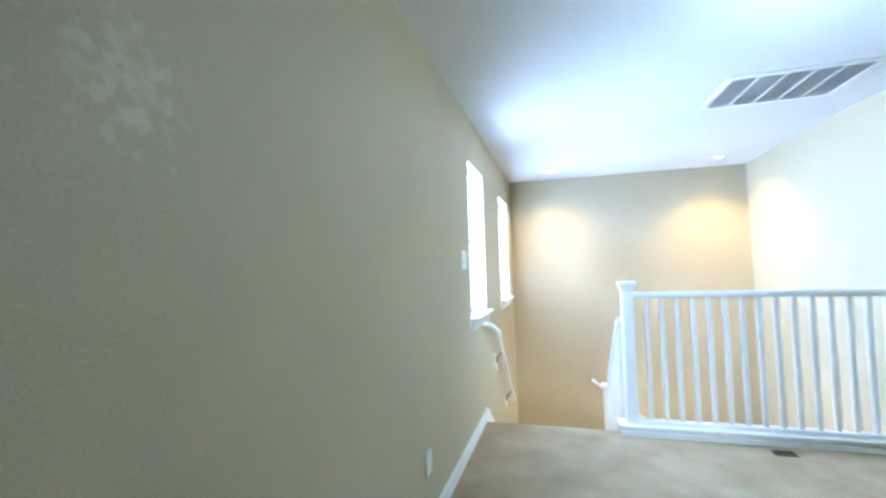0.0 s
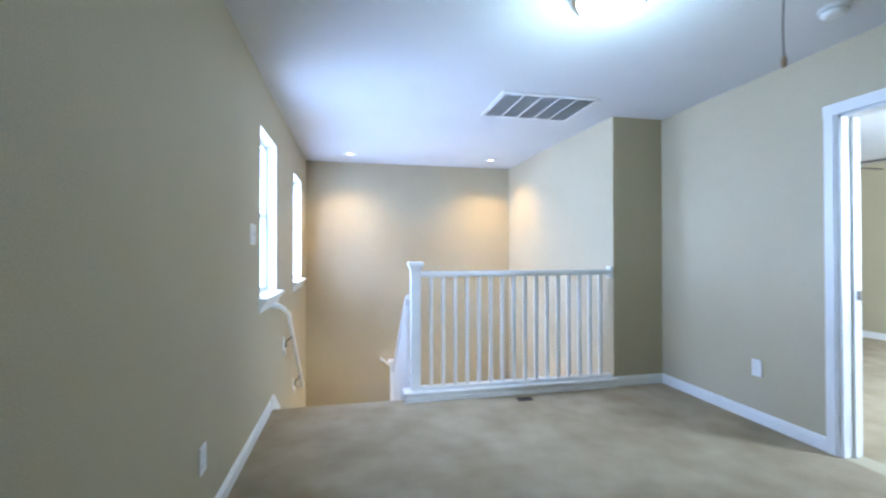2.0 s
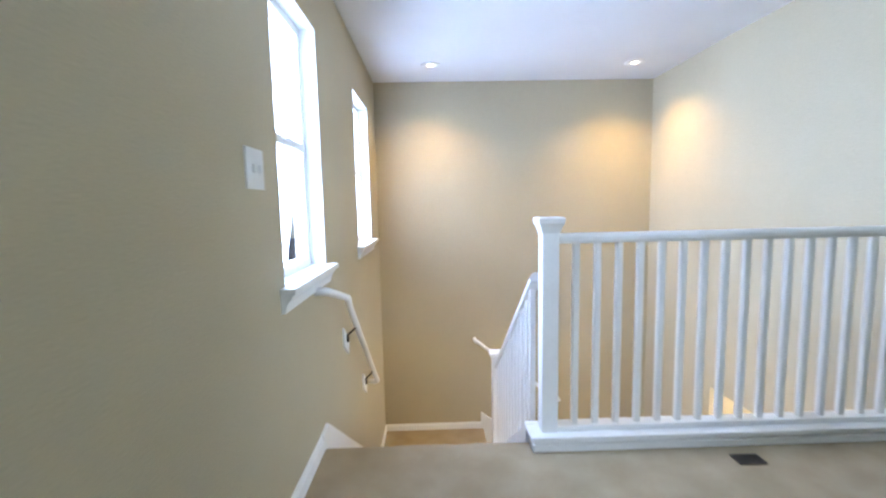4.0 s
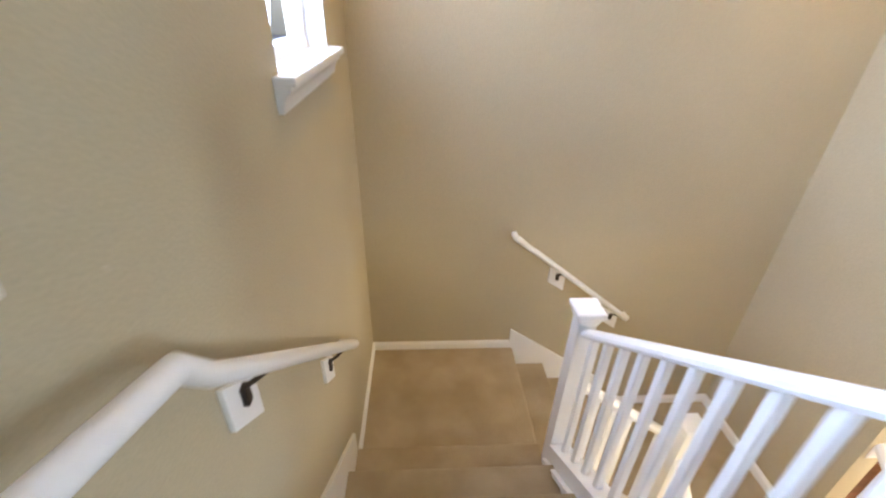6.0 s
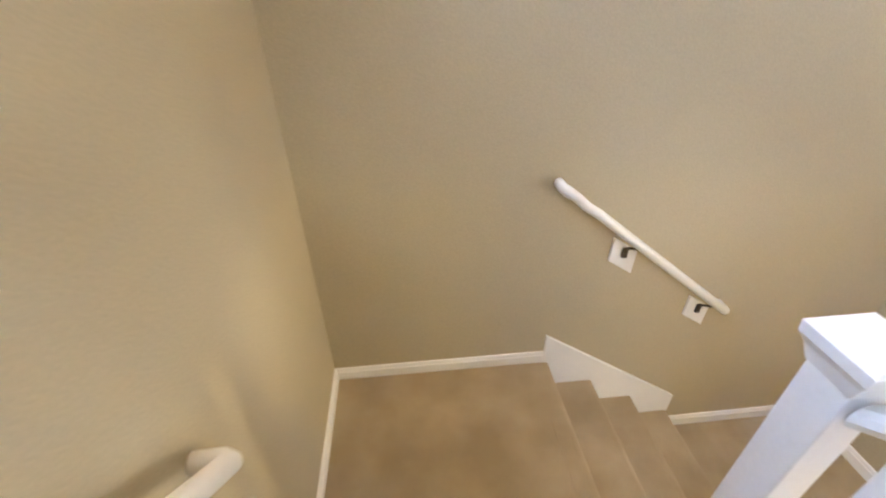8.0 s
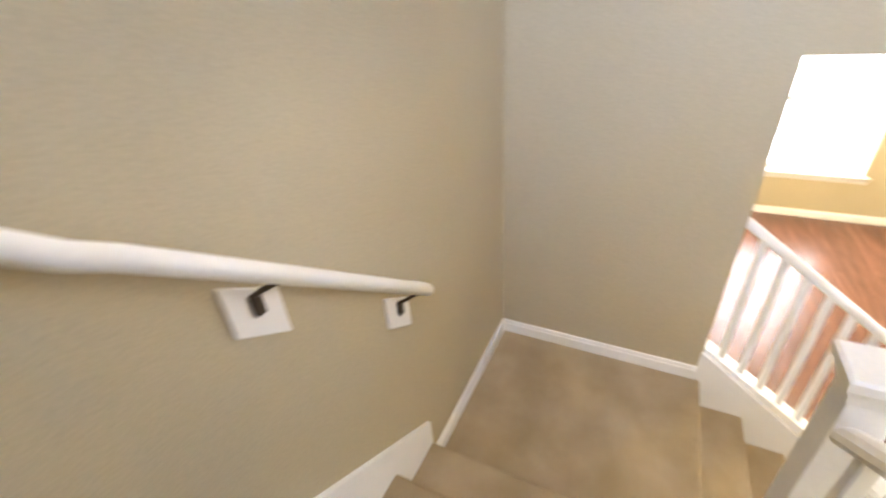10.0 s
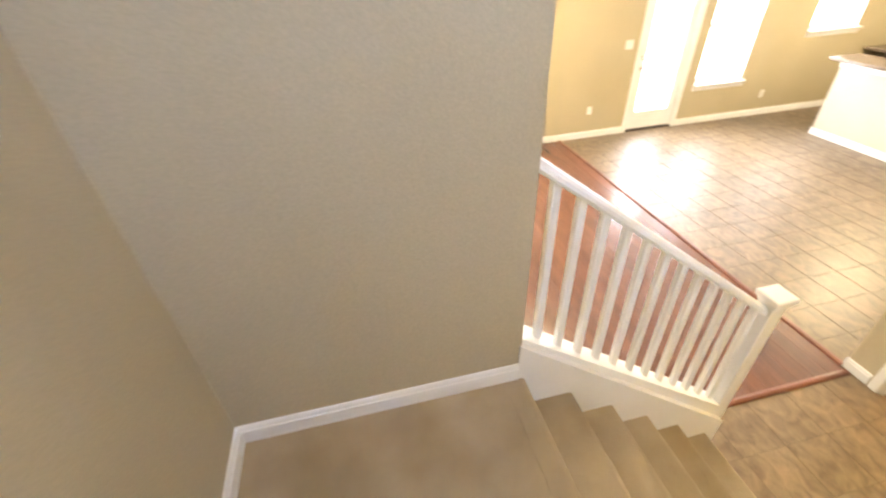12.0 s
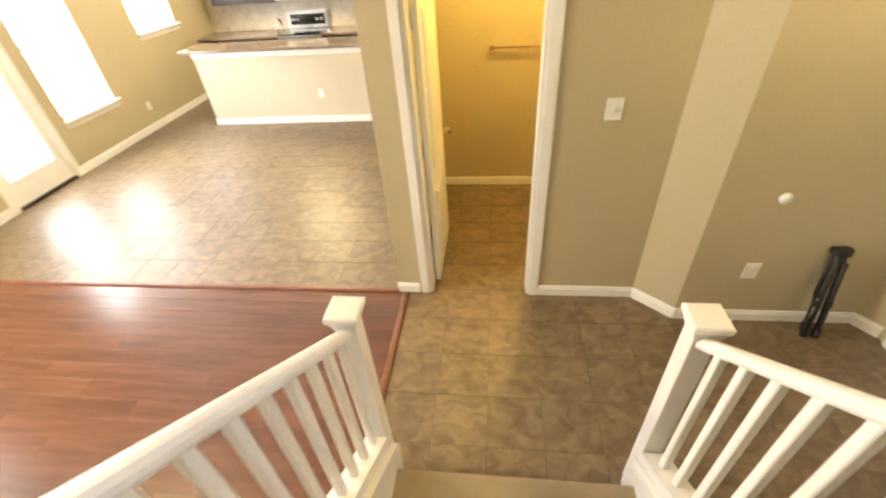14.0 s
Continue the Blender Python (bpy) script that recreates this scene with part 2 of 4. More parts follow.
def wall(name, axis, p0, p1, a0, a1, z0, z1, holes=(), label="khaki painted plaster wall", material=None):
    """A wall across an axis from p0 to p1 thick, reaching a0..a1 along the other, with holes (b0, b1, h0, h1) right through."""
    us = sorted({a0, a1, *[h[0] for h in holes], *[h[1] for h in holes]})
    zs = sorted({z0, z1, *[h[2] for h in holes], *[h[3] for h in holes]})
    bm = bmesh.new()
    for u0, u1 in zip(us, us[1:]):
        run = None
        for h0, h1 in zip(zs, zs[1:]):
            um, hm = (u0 + u1) / 2, (h0 + h1) / 2
            if any(b0 < um < b1 and c0 < hm < c1 for b0, b1, c0, c1 in holes):
                run = None
                continue
            if axis == "x":
                box(bm, p0, u0, h0, p1, u1, h1)
            else:
                box(bm, u0, p0, h0, u1, p1, h1)
    bmesh.ops.remove_doubles(bm, verts=bm.verts[:], dist=0.0005)
    bm.verts.index_update()
    seen = {}
    for f in bm.faces[:]:
        seen.setdefault(tuple(sorted(v.index for v in f.verts)), []).append(f)
    bmesh.ops.delete(bm, geom=[f for fs in seen.values() if len(fs) > 1 for f in fs], context="FACES_ONLY")
    ob = part(name, bm, material or PAINT)
    return tagged(ob, label, "wall", "", "structure")


# ---- large structure ----
W1 = (-0.34, 0.29, 3.955, 5.15)
W2 = (1.27, 1.97, 3.955, 5.13)
wall("wall_west", "x", -0.16, 0.0, -6.0, YF + 0.14, -0.02, CE, [W1, W2], "khaki painted stair wall with two tall windows", BLOTCHED)
wall("wall_north", "y", YF, YF + 0.14, 0.0, XR + 0.14, -0.02, CE, (), "khaki painted wall at the turn of the stairs")
# stair wall beside the living room: full height by the lower landing, only the storey above over the railing
bm = bmesh.new()
prism(bm, [(XR, 1.392), (XR + 0.14, 1.392), (XR + 0.14, YF), (XR, YF)], "z", -0.02, CE)
prism(bm, [(2.925, 0.0), (3.05, 0.0), (XR + 0.14, 1.392), (XR, 1.392)], "z", 2.69, CE)
tagged(part("wall_stair_east", bm, PAINT), "khaki painted wall between stairwell and living room", "wall", "", "structure")
wall("wall_column", "y", 0.0, 0.12, 3.05, 3.43, U - 0.4, CE, (), "narrow khaki wall return beside the balustrade")
BD = (-2.305, -1.462, U, U + 2.02)
wall("wall_hall_east", "x", 3.43, 3.57, -6.0, 0.12, U - 0.3, CE, [BD], "khaki painted hall wall with a doorway")
wall("wall_hall_south", "y", -6.12, -6.0, -0.16, 3.57, U - 0.3, CE, (), "plain khaki wall closing the hall")
tagged(part("ceiling_upper", B(-0.16, -6.12, CE, 3.57, YF + 0.14, CE + 0.12), CEILING), "white textured flat ceiling over hall and stairs", "ceiling", "", "structure")
# bedroom beyond the doorway
tagged(part("ceiling_bedroom", B(3.57, -3.2, CE, 7.9, 2.6, CE + 0.12), CEILING), "white bedroom ceiling", "ceiling", "", "structure")
wall("wall_bedroom_east", "x", 7.70, 7.82, -3.2, 2.6, U, CE)
wall("wall_bedroom_north", "y", 2.5, 2.62, 3.57, 7.70, U, CE)
# the hole is added out of view, so the bedroom fill shines in
wall("wall_bedroom_south", "y", -3.2, -3.08, 3.57, 7.70, U, CE, [(4.85, 6.35, U + 0.9, U + 2.15)])
wall("wall_bedroom_west", "x", 3.43, 3.57, 0.12, 2.62, U, CE)
tagged(part("baseboard_bedroom", B(7.685, -3.08, U, 7.70, 2.5, U + 0.09), WHITE), "white painted baseboard in the bedroom", "baseboard", "", "structure")
# upper floor slab, with the stairwell left open
bm = bmesh.new()
box(bm, 0.0, -6.0, LC, 3.57, -0.02, U)
box(bm, 3.05, -0.02, LC, 3.57, 2.62, U)
box(bm, 3.57, -3.2, LC, 7.82, 2.62, U)
tagged(part("floor_upper", bm, CARPET), "worn beige carpet on the upper floor", "carpet floor", "", "structure")
# lower ceiling
bm = bmesh.new()
box(bm, 3.01, -7.3, LC - 0.02, 7.8, 3.4, LC - 0.004)
box(bm, 0.0, -3.1, LC - 0.02, 3.01, -0.03, LC - 0.004)
tagged(part("ceiling_lower", bm, CEILING), "white flat ceiling of the ground floor", "ceiling", "", "structure")
tagged(part("roof_slab", B(3.57, -7.3, LC, 7.9, -3.2, LC + 0.2), CEILING), "plain slab over the kitchen", "ceiling", "", "structure")
# living room and kitchen shell
LW = [(-0.60, 1.05, 0.62, 2.42), (-3.20, -2.36, -0.03, 2.05), (-4.28, -3.44, 0.62, 2.22), (-6.15, -5.24, 1.25, 2.25)]
wall("wall_living_east", "x", XE, XE + 0.16, -7.3, 3.4, -0.02, LC, LW, "khaki painted living room wall with windows and glass door")
wall("wall_living_north", "y", 3.28, 3.40, 3.0, XE, -0.02, LC)
wall("wall_living_west", "x", 2.89, 3.005, YF + 0.14, 3.28, -0.02, LC)
wall("wall_kitchen_south", "y", YK - 0.14, YK, 1.2, XE, -0.02, LC)
PD = (2.15, 2.88, -0.03, 2.05)
wall("wall_powder_front", "y", YW - 0.12, YW, 1.412, 3.12, -0.02, LC - 0.02, [PD], "khaki painted wall with an open doorway")
wall("wall_powder_east", "x", 3.0, 3.12, YK, YW - 0.12, -0.02, LC - 0.02)
wall("wall_powder_back", "y", -3.06, -2.94, 1.2, 3.0, -0.02, LC - 0.02)
wall("wall_powder_west", "x", 1.25, 1.37, -2.94, YW - 0.14, -0.02, LC - 0.02)
bm = prism(bmesh.new(), [(1.412, YW), (1.192, -1.045), (1.192, -1.17), (1.412, -1.365)], "z", -0.02, LC - 0.02)
tagged(part("wall_foyer_corner", bm, PAINT), "narrow slanted khaki wall between foyer walls", "wall", "", "structure")
wall("wall_foyer_south", "y", -1.17, -1.045, 0.09, 1.192, -0.02, LC - 0.02)
bm = prism(bmesh.new(), [(0.09, -1.045), (0.0, -0.92), (0.0, -1.17), (0.09, -1.17)], "z", -0.02, LC - 0.02)
tagged(part("wall_foyer_turn", bm, PAINT), "short slanted khaki wall at the foyer door", "wall", "", "structure")
# plain walls below the upper flights
tagged(part("wall_under_stairs_north", B(1.03, 1.30, -0.02, 1.86, 1.38, 1.0), PAINT), "khaki wall below the middle flight", "wall", "", "structure")
# grout bed and underlay that the tiles and planks lie on
bm = bmesh.new()
box(bm, 0.0, YK, -0.10, XE, 3.4, -0.0025)
tagged(part("floor_lower", bm, GROUT), "grey-brown grout bed below the tiles and planks", "floor", "", "structure")
bm = bmesh.new()
box(bm, -60, -60, -0.30, 60, 60, -0.12)
tagged(part("ground", bm, GROUT), "plain ground around the house", "ground", "", "structure")


# ---- trim ----
def baseboard(name, p, q, z, inward, h=0.085, t=0.014):
    """A moulded board along the wall foot from p to q; inward is the way into the room."""
    p, q, n = Vector((*p, 0)), Vector((*q, 0)), Vector((*inward, 0)).normalized()
    outline = [(0, 0), (t, 0), (t, h * 0.72), (t * 0.7, h * 0.78), (t * 0.7, h * 0.9), (t * 0.35, h), (0, h)]
    bm = bmesh.new()
    a = [bm.verts.new(p + n * u + Vector((0, 0, z + v))) for u, v in outline]
    b = [bm.verts.new(q + n * u + Vector((0, 0, z + v))) for u, v in outline]
    bm.faces.new(a)
    bm.faces.new(b)
    for i in range(len(a)):
        j = (i + 1) % len(a)
        bm.faces.new((a[i], a[j], b[j], b[i]))
    bmesh.ops.recalc_face_normals(bm, faces=bm.faces[:])
    return tagged(part(name, bm, WHITE), "white painted moulded baseboard", "baseboard", "", "structure")


baseboard("baseboard_hall_west", (0, -6.0), (0, 0.02), U, (1, 0))
baseboard("baseboard_hall_east_1", (3.43, 0.0), (3.43, -1.392), U, (-1, 0))
baseboard("baseboard_hall_east_2", (3.43, -2.375), (3.43, -6.0), U, (-1, 0))
baseboard("baseboard_column", (2.925, 0.0), (3.43, 0.0), U, (0, -1))
baseboard("baseboard_landing_1", (0, YF), (1.05, YF), LA, (0, -1), 0.07)
baseboard("baseboard_landing_2", (0, 1.50), (0, YF), LA, (1, 0), 0.07)
baseboard("baseboard_landing_3", (1.86, YF), (XR, YF), LB, (0, -1), 0.085)
baseboard("baseboard_landing_4", (XR, 1.40), (XR, YF), LB, (-1, 0), 0.085)
for i, (p, q) in enumerate((((XE, 3.28), (XE, -2.30)), ((XE, -3.26), (XE, YK)))):
    baseboard(f"baseboard_living_{i + 1}", p, q, 0, (-1, 0), 0.10)
baseboard("baseboard_foyer_1", (3.12, YW), (2.96, YW), 0, (0, 1))
baseboard("baseboard_foyer_2", (2.08, YW), (1.412, YW), 0, (0, 1))
baseboard("baseboard_foyer_3", (1.412, YW), (1.192, -1.045), 0, (0.67, 0.74))
baseboard("baseboard_foyer_4", (1.192, -1.045), (0.09, -1.045), 0, (0, 1))
baseboard("baseboard_foyer_5", (0.09, -1.045), (0.0, -0.92), 0, (0.81, 0.58))
baseboard("baseboard_powder", (3.0, -2.94), (1.37, -2.94), 0, (0, 1))
baseboard("baseboard_wall_end", (3.12, YW), (3.12, -4.5), 0, (1, 0))


def casing(parent, axis, p, a0, a1, z0, z1, out, w=0.07, t=0.018):
    """Stepped trim round a doorway on one face of a wall: two uprights and a head."""
    def slab(b0, c0, b1, c1, name):
        bm = bmesh.new()
        for k, (inset, th) in enumerate(((0.0, t * 0.6), (0.012, t), (0.03, t * 0.8))):
            e0, e1 = p, p + out * th
            if axis == "x":
                box(bm, e0, b0 + (inset if b1 - b0 < 0.2 else 0), c0, e1, b1 - (inset * 0.5 if b1 - b0 < 0.2 else 0), c1 - (0 if b1 - b0 < 0.2 else inset * 0.6))
            else:
                box(bm, b0 + (inset if b1 - b0 < 0.2 else 0), e0, c0, b1 - (inset * 0.5 if b1 - b0 < 0.2 else 0), e1, c1 - (0 if b1 - b0 < 0.2 else inset * 0.6))
        return part(name, bm, WHITE, parent)
    slab(a0 - w, z0, a0, z1, "side_casing")
    slab(a1, z0, a1 + w, z1, "side_casing")
    slab(a0 - w, z1, a1 + w, z1 + w, "head_casing")


# bedroom doorway
d1 = thing("door_1", "white painted doorway casing and jamb, door open out of sight", "doorway", kind="structure")
casing(d1, "x", 3.43, BD[0], BD[1], U, BD[3], -1)
part("jamb", B(3.43, BD[1] - 0.018, U, 3.57, BD[1], BD[3]), WHITE, d1)
part("jamb", B(3.43, BD[0], U, 3.57, BD[0] + 0.018, BD[3]), WHITE, d1)
part("jamb_head", B(3.43, BD[0], BD[3] - 0.018, 3.57, BD[1], BD[3]), WHITE, d1)
part("door_stop", B(3.50, BD[1] - 0.031, U, 3.535, BD[1] - 0.018, BD[3] - 0.018), WHITE, d1)
part("strike_plate", B(3.515, BD[1] - 0.034, U + 0.92, 3.545, BD[1] - 0.030, U + 0.98), DARKMETAL, d1, "dark metal strike plate")

# powder room doorway and its open door
d2 = thing("door_2", "white panelled door swung open into the powder room", "door", kind="structure")
casing(d2, "y", YW, PD[0], PD[1], 0, PD[3], 1)
part("jamb", B(PD[0], YW - 0.12, 0, PD[0] + 0.018, YW, PD[3]), WHITE, d2)
part("jamb", B(PD[1] - 0.018, YW - 0.12, 0, PD[1], YW, PD[3]), WHITE, d2)
bm = bmesh.new()
box(bm, 2.818, -2.10, 0.012, 2.853, YW - 0.12, 2.03, 0.003)
leaf = part("door_leaf", bm, WHITE, d2)
for z0, z1 in ((0.20, 0.75), (0.92, 1.88)):
    for y0, y1 in ((-1.98, -1.48),):
        bm = bmesh.new()
        for k, th in ((0.0, 0.010), (0.03, 0.016)):
            box(bm, 2.818 - th, y0 + k, z0 + k, 2.82, y1 - k, z1 - k, 0.004)
        part("door_panel", bm, WHITE, leaf)
bm = lathe(bmesh.new(), [(0.012, -0.05), (0.012, -0.03), (0.026, -0.02), (0.029, 0.0), (0.022, 0.018), (0.004, 0.024)], (0, 0, 0), 20)
bmesh.ops.transform(bm, matrix=pose(2.765, -2.04, 0.97, 0, -90, 0), verts=bm.verts[:])
part("door_knob", bm, NICKEL, leaf, "brushed nickel knob", True)
for z in (0.25, 1.05, 1.80):
    part("hinge", B(2.853, YW - 0.128, z, 2.862, YW - 0.10, z + 0.09), NICKEL, d2, "nickel hinge")

# entrance door on the stair side of the foyer
d3 = thing("door_3", "white painted entrance door with casing", "door", kind="structure")
casing(d3, "x", 0.0, -0.80, 0.10, 0, 2.05, 1)
part("door_leaf", B(0.002, -0.80, 0.01, 0.012, 0.10, 2.05, bevel=0.003), WHITE, d3)


# ---- windows ----
def window(name, axis_in, p, a0, a1, z0, z1, depth, label, stool=True, meeting=True):
    """A single-hung window in a wall whose room face is at x = p; axis_in is +1 where the room lies towards +x."""
    w = thing(name, label, "window", kind="structure")
    s = axis_in
    xo, f = p - s * depth, 0.045
    def bx(xa, ya, za, xb, yb, zb, **kw):
        return B(min(xa, xb), ya, za, max(xa, xb), yb, zb, **kw)
    # plastered reveals in white
    for ya, yb, za, zb in ((a0, a0 + 0.006, z0, z1), (a1 - 0.006, a1, z0, z1), (a0, a1, z1 - 0.006, z1)):
        part("reveal", bx(xo, ya, za, p - s * 0.002, yb, zb), WHITE, w)
    bm = bmesh.new()
    xf0, xf1 = xo, xo + s * 0.06
    for ya, yb, za, zb in ((a0, a0 + f, z0, z1), (a1 - f, a1, z0, z1), (a0 + f, a1 - f, z0, z0 + f), (a0 + f, a1 - f, z1 - f, z1)):
        box(bm, min(xf0, xf1), ya, za, max(xf0, xf1), yb, zb, 0.002)
    part("window_frame", bm, WHITE, w)
    if meeting:
        zm = (z0 + z1) / 2
        part("meeting_rail", bx(xo + s * 0.01, a0 + f, zm - 0.02, xo + s * 0.07, a1 - f, zm + 0.02, bevel=0.004), WHITE, w)
        part("sash_lock", bx(xo + s * 0.07, (a0 + a1) / 2 - 0.03, zm, xo + s * 0.085, (a0 + a1) / 2 + 0.03, zm + 0.016, bevel=0.003), PLASTIC, w)
        panes = ((z0 + f, zm - 0.02), (zm + 0.02, z1 - f))
    else:
        panes = ((z0 + f, z1 - f),)
    for za, zb in panes:
        g = part("pane", bx(xo + s * 0.02, a0 + f, za, xo + s * 0.026, a1 - f, zb), GLASS, w)
        g.visible_shadow = False
    if stool:
        bm = bmesh.new()
        box(bm, min(xo + s * 0.06, p), a0 + 0.006, z0 - 0.01, max(xo + s * 0.06, p), a1 - 0.006, z0 + 0.004)
        box(bm, min(p, p + s * 0.055), a0 - 0.065, z0 - 0.022, max(p, p + s * 0.060), a1 + 0.03, z0 + 0.004, 0.006)
        part("window_sill", bm, WHITE, w)
        bm = bmesh.new()
        # moulded apron that flares out under the sill
        prof = [(0.0, -0.092), (0.016, -0.092), (0.018, -0.075), (0.022, -0.060), (0.032, -0.046), (0.042, -0.036), (0.044, -0.022), (0.0, -0.022)]
        prism(bm, [(p + s * u, z0 + v) for u, v in prof], "y", a0 - 0.055, a1 + 0.022)
        part("apron", bm, WHITE, w)
    return w


window("window_1", 1, 0.0, *W1, 0.14, "tall white single-hung window glaring with daylight above the stairs")
window("window_2", 1, 0.0, *W2, 0.14, "tall white single-hung window glaring with daylight near the corner")
window("window_3", -1, XE, *LW[0], 0.15, "wide white living room window glaring with daylight")
window("window_4", -1, XE, *LW[2], 0.15, "tall white living room window beside the glass door")
window("window_5", -1, XE, *LW[3], 0.15, "small white kitchen window glaring with daylight")

# glass door to the garden
d4 = thing("door_4", "white garden door with a tall glass light", "door", kind="structure")
casing(d4, "x", XE, LW[1][0], LW[1][1], 0, 2.05, -1, 0.06)
bm = bmesh.new()
ya, yb = LW[1][0] + 0.02, LW[1][1] - 0.02
for y0, y1, z0, z1 in ((ya, ya + 0.11, 0.03, 2.03), (yb - 0.11, yb, 0.03, 2.03), (ya + 0.11, yb - 0.11, 0.03, 0.30), (ya + 0.11, yb - 0.11, 1.92, 2.03)):
    box(bm, XE + 0.03, y0, z0, XE + 0.075, y1, z1, 0.002)
leaf4 = part("door_leaf", bm, WHITE, d4)
for y0, y1, z0, z1 in ((LW[1][0], ya, 0.0, 2.05), (yb, LW[1][1], 0.0, 2.05), (ya, yb, 2.03, 2.05)):
    part("jamb", B(XE, y0, z0, XE + 0.15, y1, z1), WHITE, d4)
g = part("pane", B(XE + 0.05, ya + 0.11, 0.30, XE + 0.056, yb - 0.11, 1.92), GLASS, leaf4)
g.visible_shadow = False
part("threshold", B(XE - 0.01, ya, 0.0, XE + 0.14, yb, 0.028, bevel=0.004), DARKMETAL, d4, "dark metal threshold")
for z in (0.95, 1.10):
    bm = lathe(bmesh.new(), [(0.028, 0), (0.028, 0.01), (0.014, 0.015), (0.014, 0.03), (0.024, 0.04), (0.022, 0.055), (0.003, 0.06)], (0, 0, 0), 18)
    bmesh.ops.transform(bm, matrix=pose(XE + 0.03, yb - 0.055, z, 0, -90, 0), verts=bm.verts[:])
    part("door_knob", bm, NICKEL, leaf4, "nickel knob", True)

# ---- stairs ----
stairs = thing("staircase", "carpeted beige staircase turning twice at landings", "staircase", kind="structure")


def step_mesh(run, width, drop):
    """One carpeted step: rounded nosing at the front (y = 0), tread reaching back to -run, riser down by drop."""
    r = 0.022
    outline = [(-run - 0.01, 0.0), (0.0, 0.0)]
    for k in range(1, 6):
        a = math.pi / 2 - math.pi * k / 6
        outline.append((r * math.cos(a) + 0.0, -r + r * math.sin(a)))
    outline += [(0.0, -2 * r), (-0.012, -2 * r - 0.01), (-0.012, -drop), (-run - 0.01, -drop)]
    bm = prism(bmesh.new(), outline, "x", 0.0, width)
    for f in bm.faces:
        f.smooth = False
    return bm


def place_step(m, run, width, drop, name="tread"):
    bm = step_mesh(run, width, drop)
    bmesh.ops.transform(bm, matrix=m, verts=bm.verts[:])
    bmesh.ops.recalc_face_normals(bm, faces=bm.faces[:])
    return part(name, bm, CARPET, stairs)


F1W, F1Y, R1 = 1.03, 0.045, 0.2417
for k in range(1, 7):
    place_step(pose(0.0, F1Y + R1 * k - 0.0, U - RISE * k), R1, F1W, RISE + 0.05)
place_step(pose(0.0, F1Y, U), F1Y + 0.01, F1W, RISE + 0.1, "top_nosing")
part("soffit", prism(bmesh.new(), [(0.0, LC), (1.49, LA - 0.12), (1.49, LA - 0.2), (0.0, LC - 0.1)], "x", 0.0, F1W), CEILING, stairs)
F2X, R2 = 1.06, 0.266
part("landing", B(0.0, F1Y + 6 * R1 - 0.011, LA - 0.12, F2X - 0.071, YF, LA), CARPET, stairs)
for k in range(0, 4):
    place_step(pose(F2X + R2 * k, YF, LA - (LA - LB) / 4 * k, 0, 0, -90), R2 if k else 0.06, YF - 1.42, RISE + 0.05)
F3Y, R3 = 1.39, 0.239
part("landing", B(F2X + 3 * R2 - 0.012, F3Y + 0.071, LB - 0.12, XR, YF, LB), CARPET, stairs)
for k in range(0, 6):
    place_step(pose(XR, F3Y - R3 * k, LB - LB / 6 * k, 0, 0, 180), R3 if k else 0.06, XR - 1.765, LB / 6 + (0.05 if k < 5 else 0.0))


# ---- skirts, curbs, balustrades ----
def sloped_board(axis, a0, z0, a1, z1, lo, p0, p1, ends=True):
    """A board whose top runs from (a0, z0) to (a1, z1), of upright depth lo, across p0..p1."""
    return prism(bmesh.new(), [(a0, z0), (a1, z1), (a1, z1 - lo), (a0, z0 - lo)], axis, p0, p1)


# against the walls
skirt = thing("stair_skirt", "white painted skirt board stepping down beside the upper flight", "skirt board", "stair skirts", "structure")
part("board", prism(bmesh.new(), [(0.02, U), (0.02, U + 0.085), (0.12, U + 0.095), (1.50, LA + 0.327), (1.50, LA), (1.42, LA)], "x", 0.0, 0.016), WHITE, skirt)
skirt = thing("stair_skirt", "white painted skirt board beside the middle flight", "skirt board", "stair skirts", "structure")
part("board", prism(bmesh.new(), [(1.05, LA - 0.2), (1.05, LA + 0.185), (1.88, LB + 0.305), (1.88, LB), (1.70, LB)], "y", YF - 0.016, YF), WHITE, skirt)


def newel(x, y, z0, z1, w=0.078, label="white square newel post with a flared flat cap"):
    n = thing("newel_post", label, "newel post", "newel posts of the staircase", at=(0, 0, 0))
    part("shaft", B(x - w / 2, y - w / 2, z0, x + w / 2, y + w / 2, z1 - 0.03, bevel=0.004), WHITE, n)
    bm = bmesh.new()
    c = w / 2
    prof = [(c + 0.001, z1 - 0.075), (c + 0.006, z1 - 0.06), (c + 0.010, z1 - 0.045), (c + 0.020, z1 - 0.028), (c + 0.022, z1 - 0.006), (c + 0.016, z1)]
    rings = [[bm.verts.new((x + sx * r, y + sy * r, z)) for sx, sy in ((-1, -1), (1, -1), (1, 1), (-1, 1))] for r, z in prof]
    for a, b in zip(rings, rings[1:]):
        for j in range(4):
            bm.faces.new((a[j], a[(j + 1) % 4], b[(j + 1) % 4], b[j]))
    bm.faces.new(rings[0])
    bm.faces.new(rings[-1])
    bmesh.ops.recalc_face_normals(bm, faces=bm.faces[:])
    part("cap", bm, WHITE, n)
    return n


NA, NC, ND, NE, NF = (1.122, 0.035), (1.070, 1.40), (1.735, 1.357), (2.935, 0.09), (1.722, 0.080)
newel(*NA, U, 4.19, 0.08)
newel(*NC, LA - 0.25, 3.05, label="white square newel post at the upper landing")
newel(*ND, LB - 0.25, 2.33, label="white square newel post at the lower landing")
newel(*NE, 0.0, 1.175, label="white newel post at the stair foot beside the living room")
newel(*NF, 0.0, 1.175, label="white newel post at the stair foot beside the foyer")


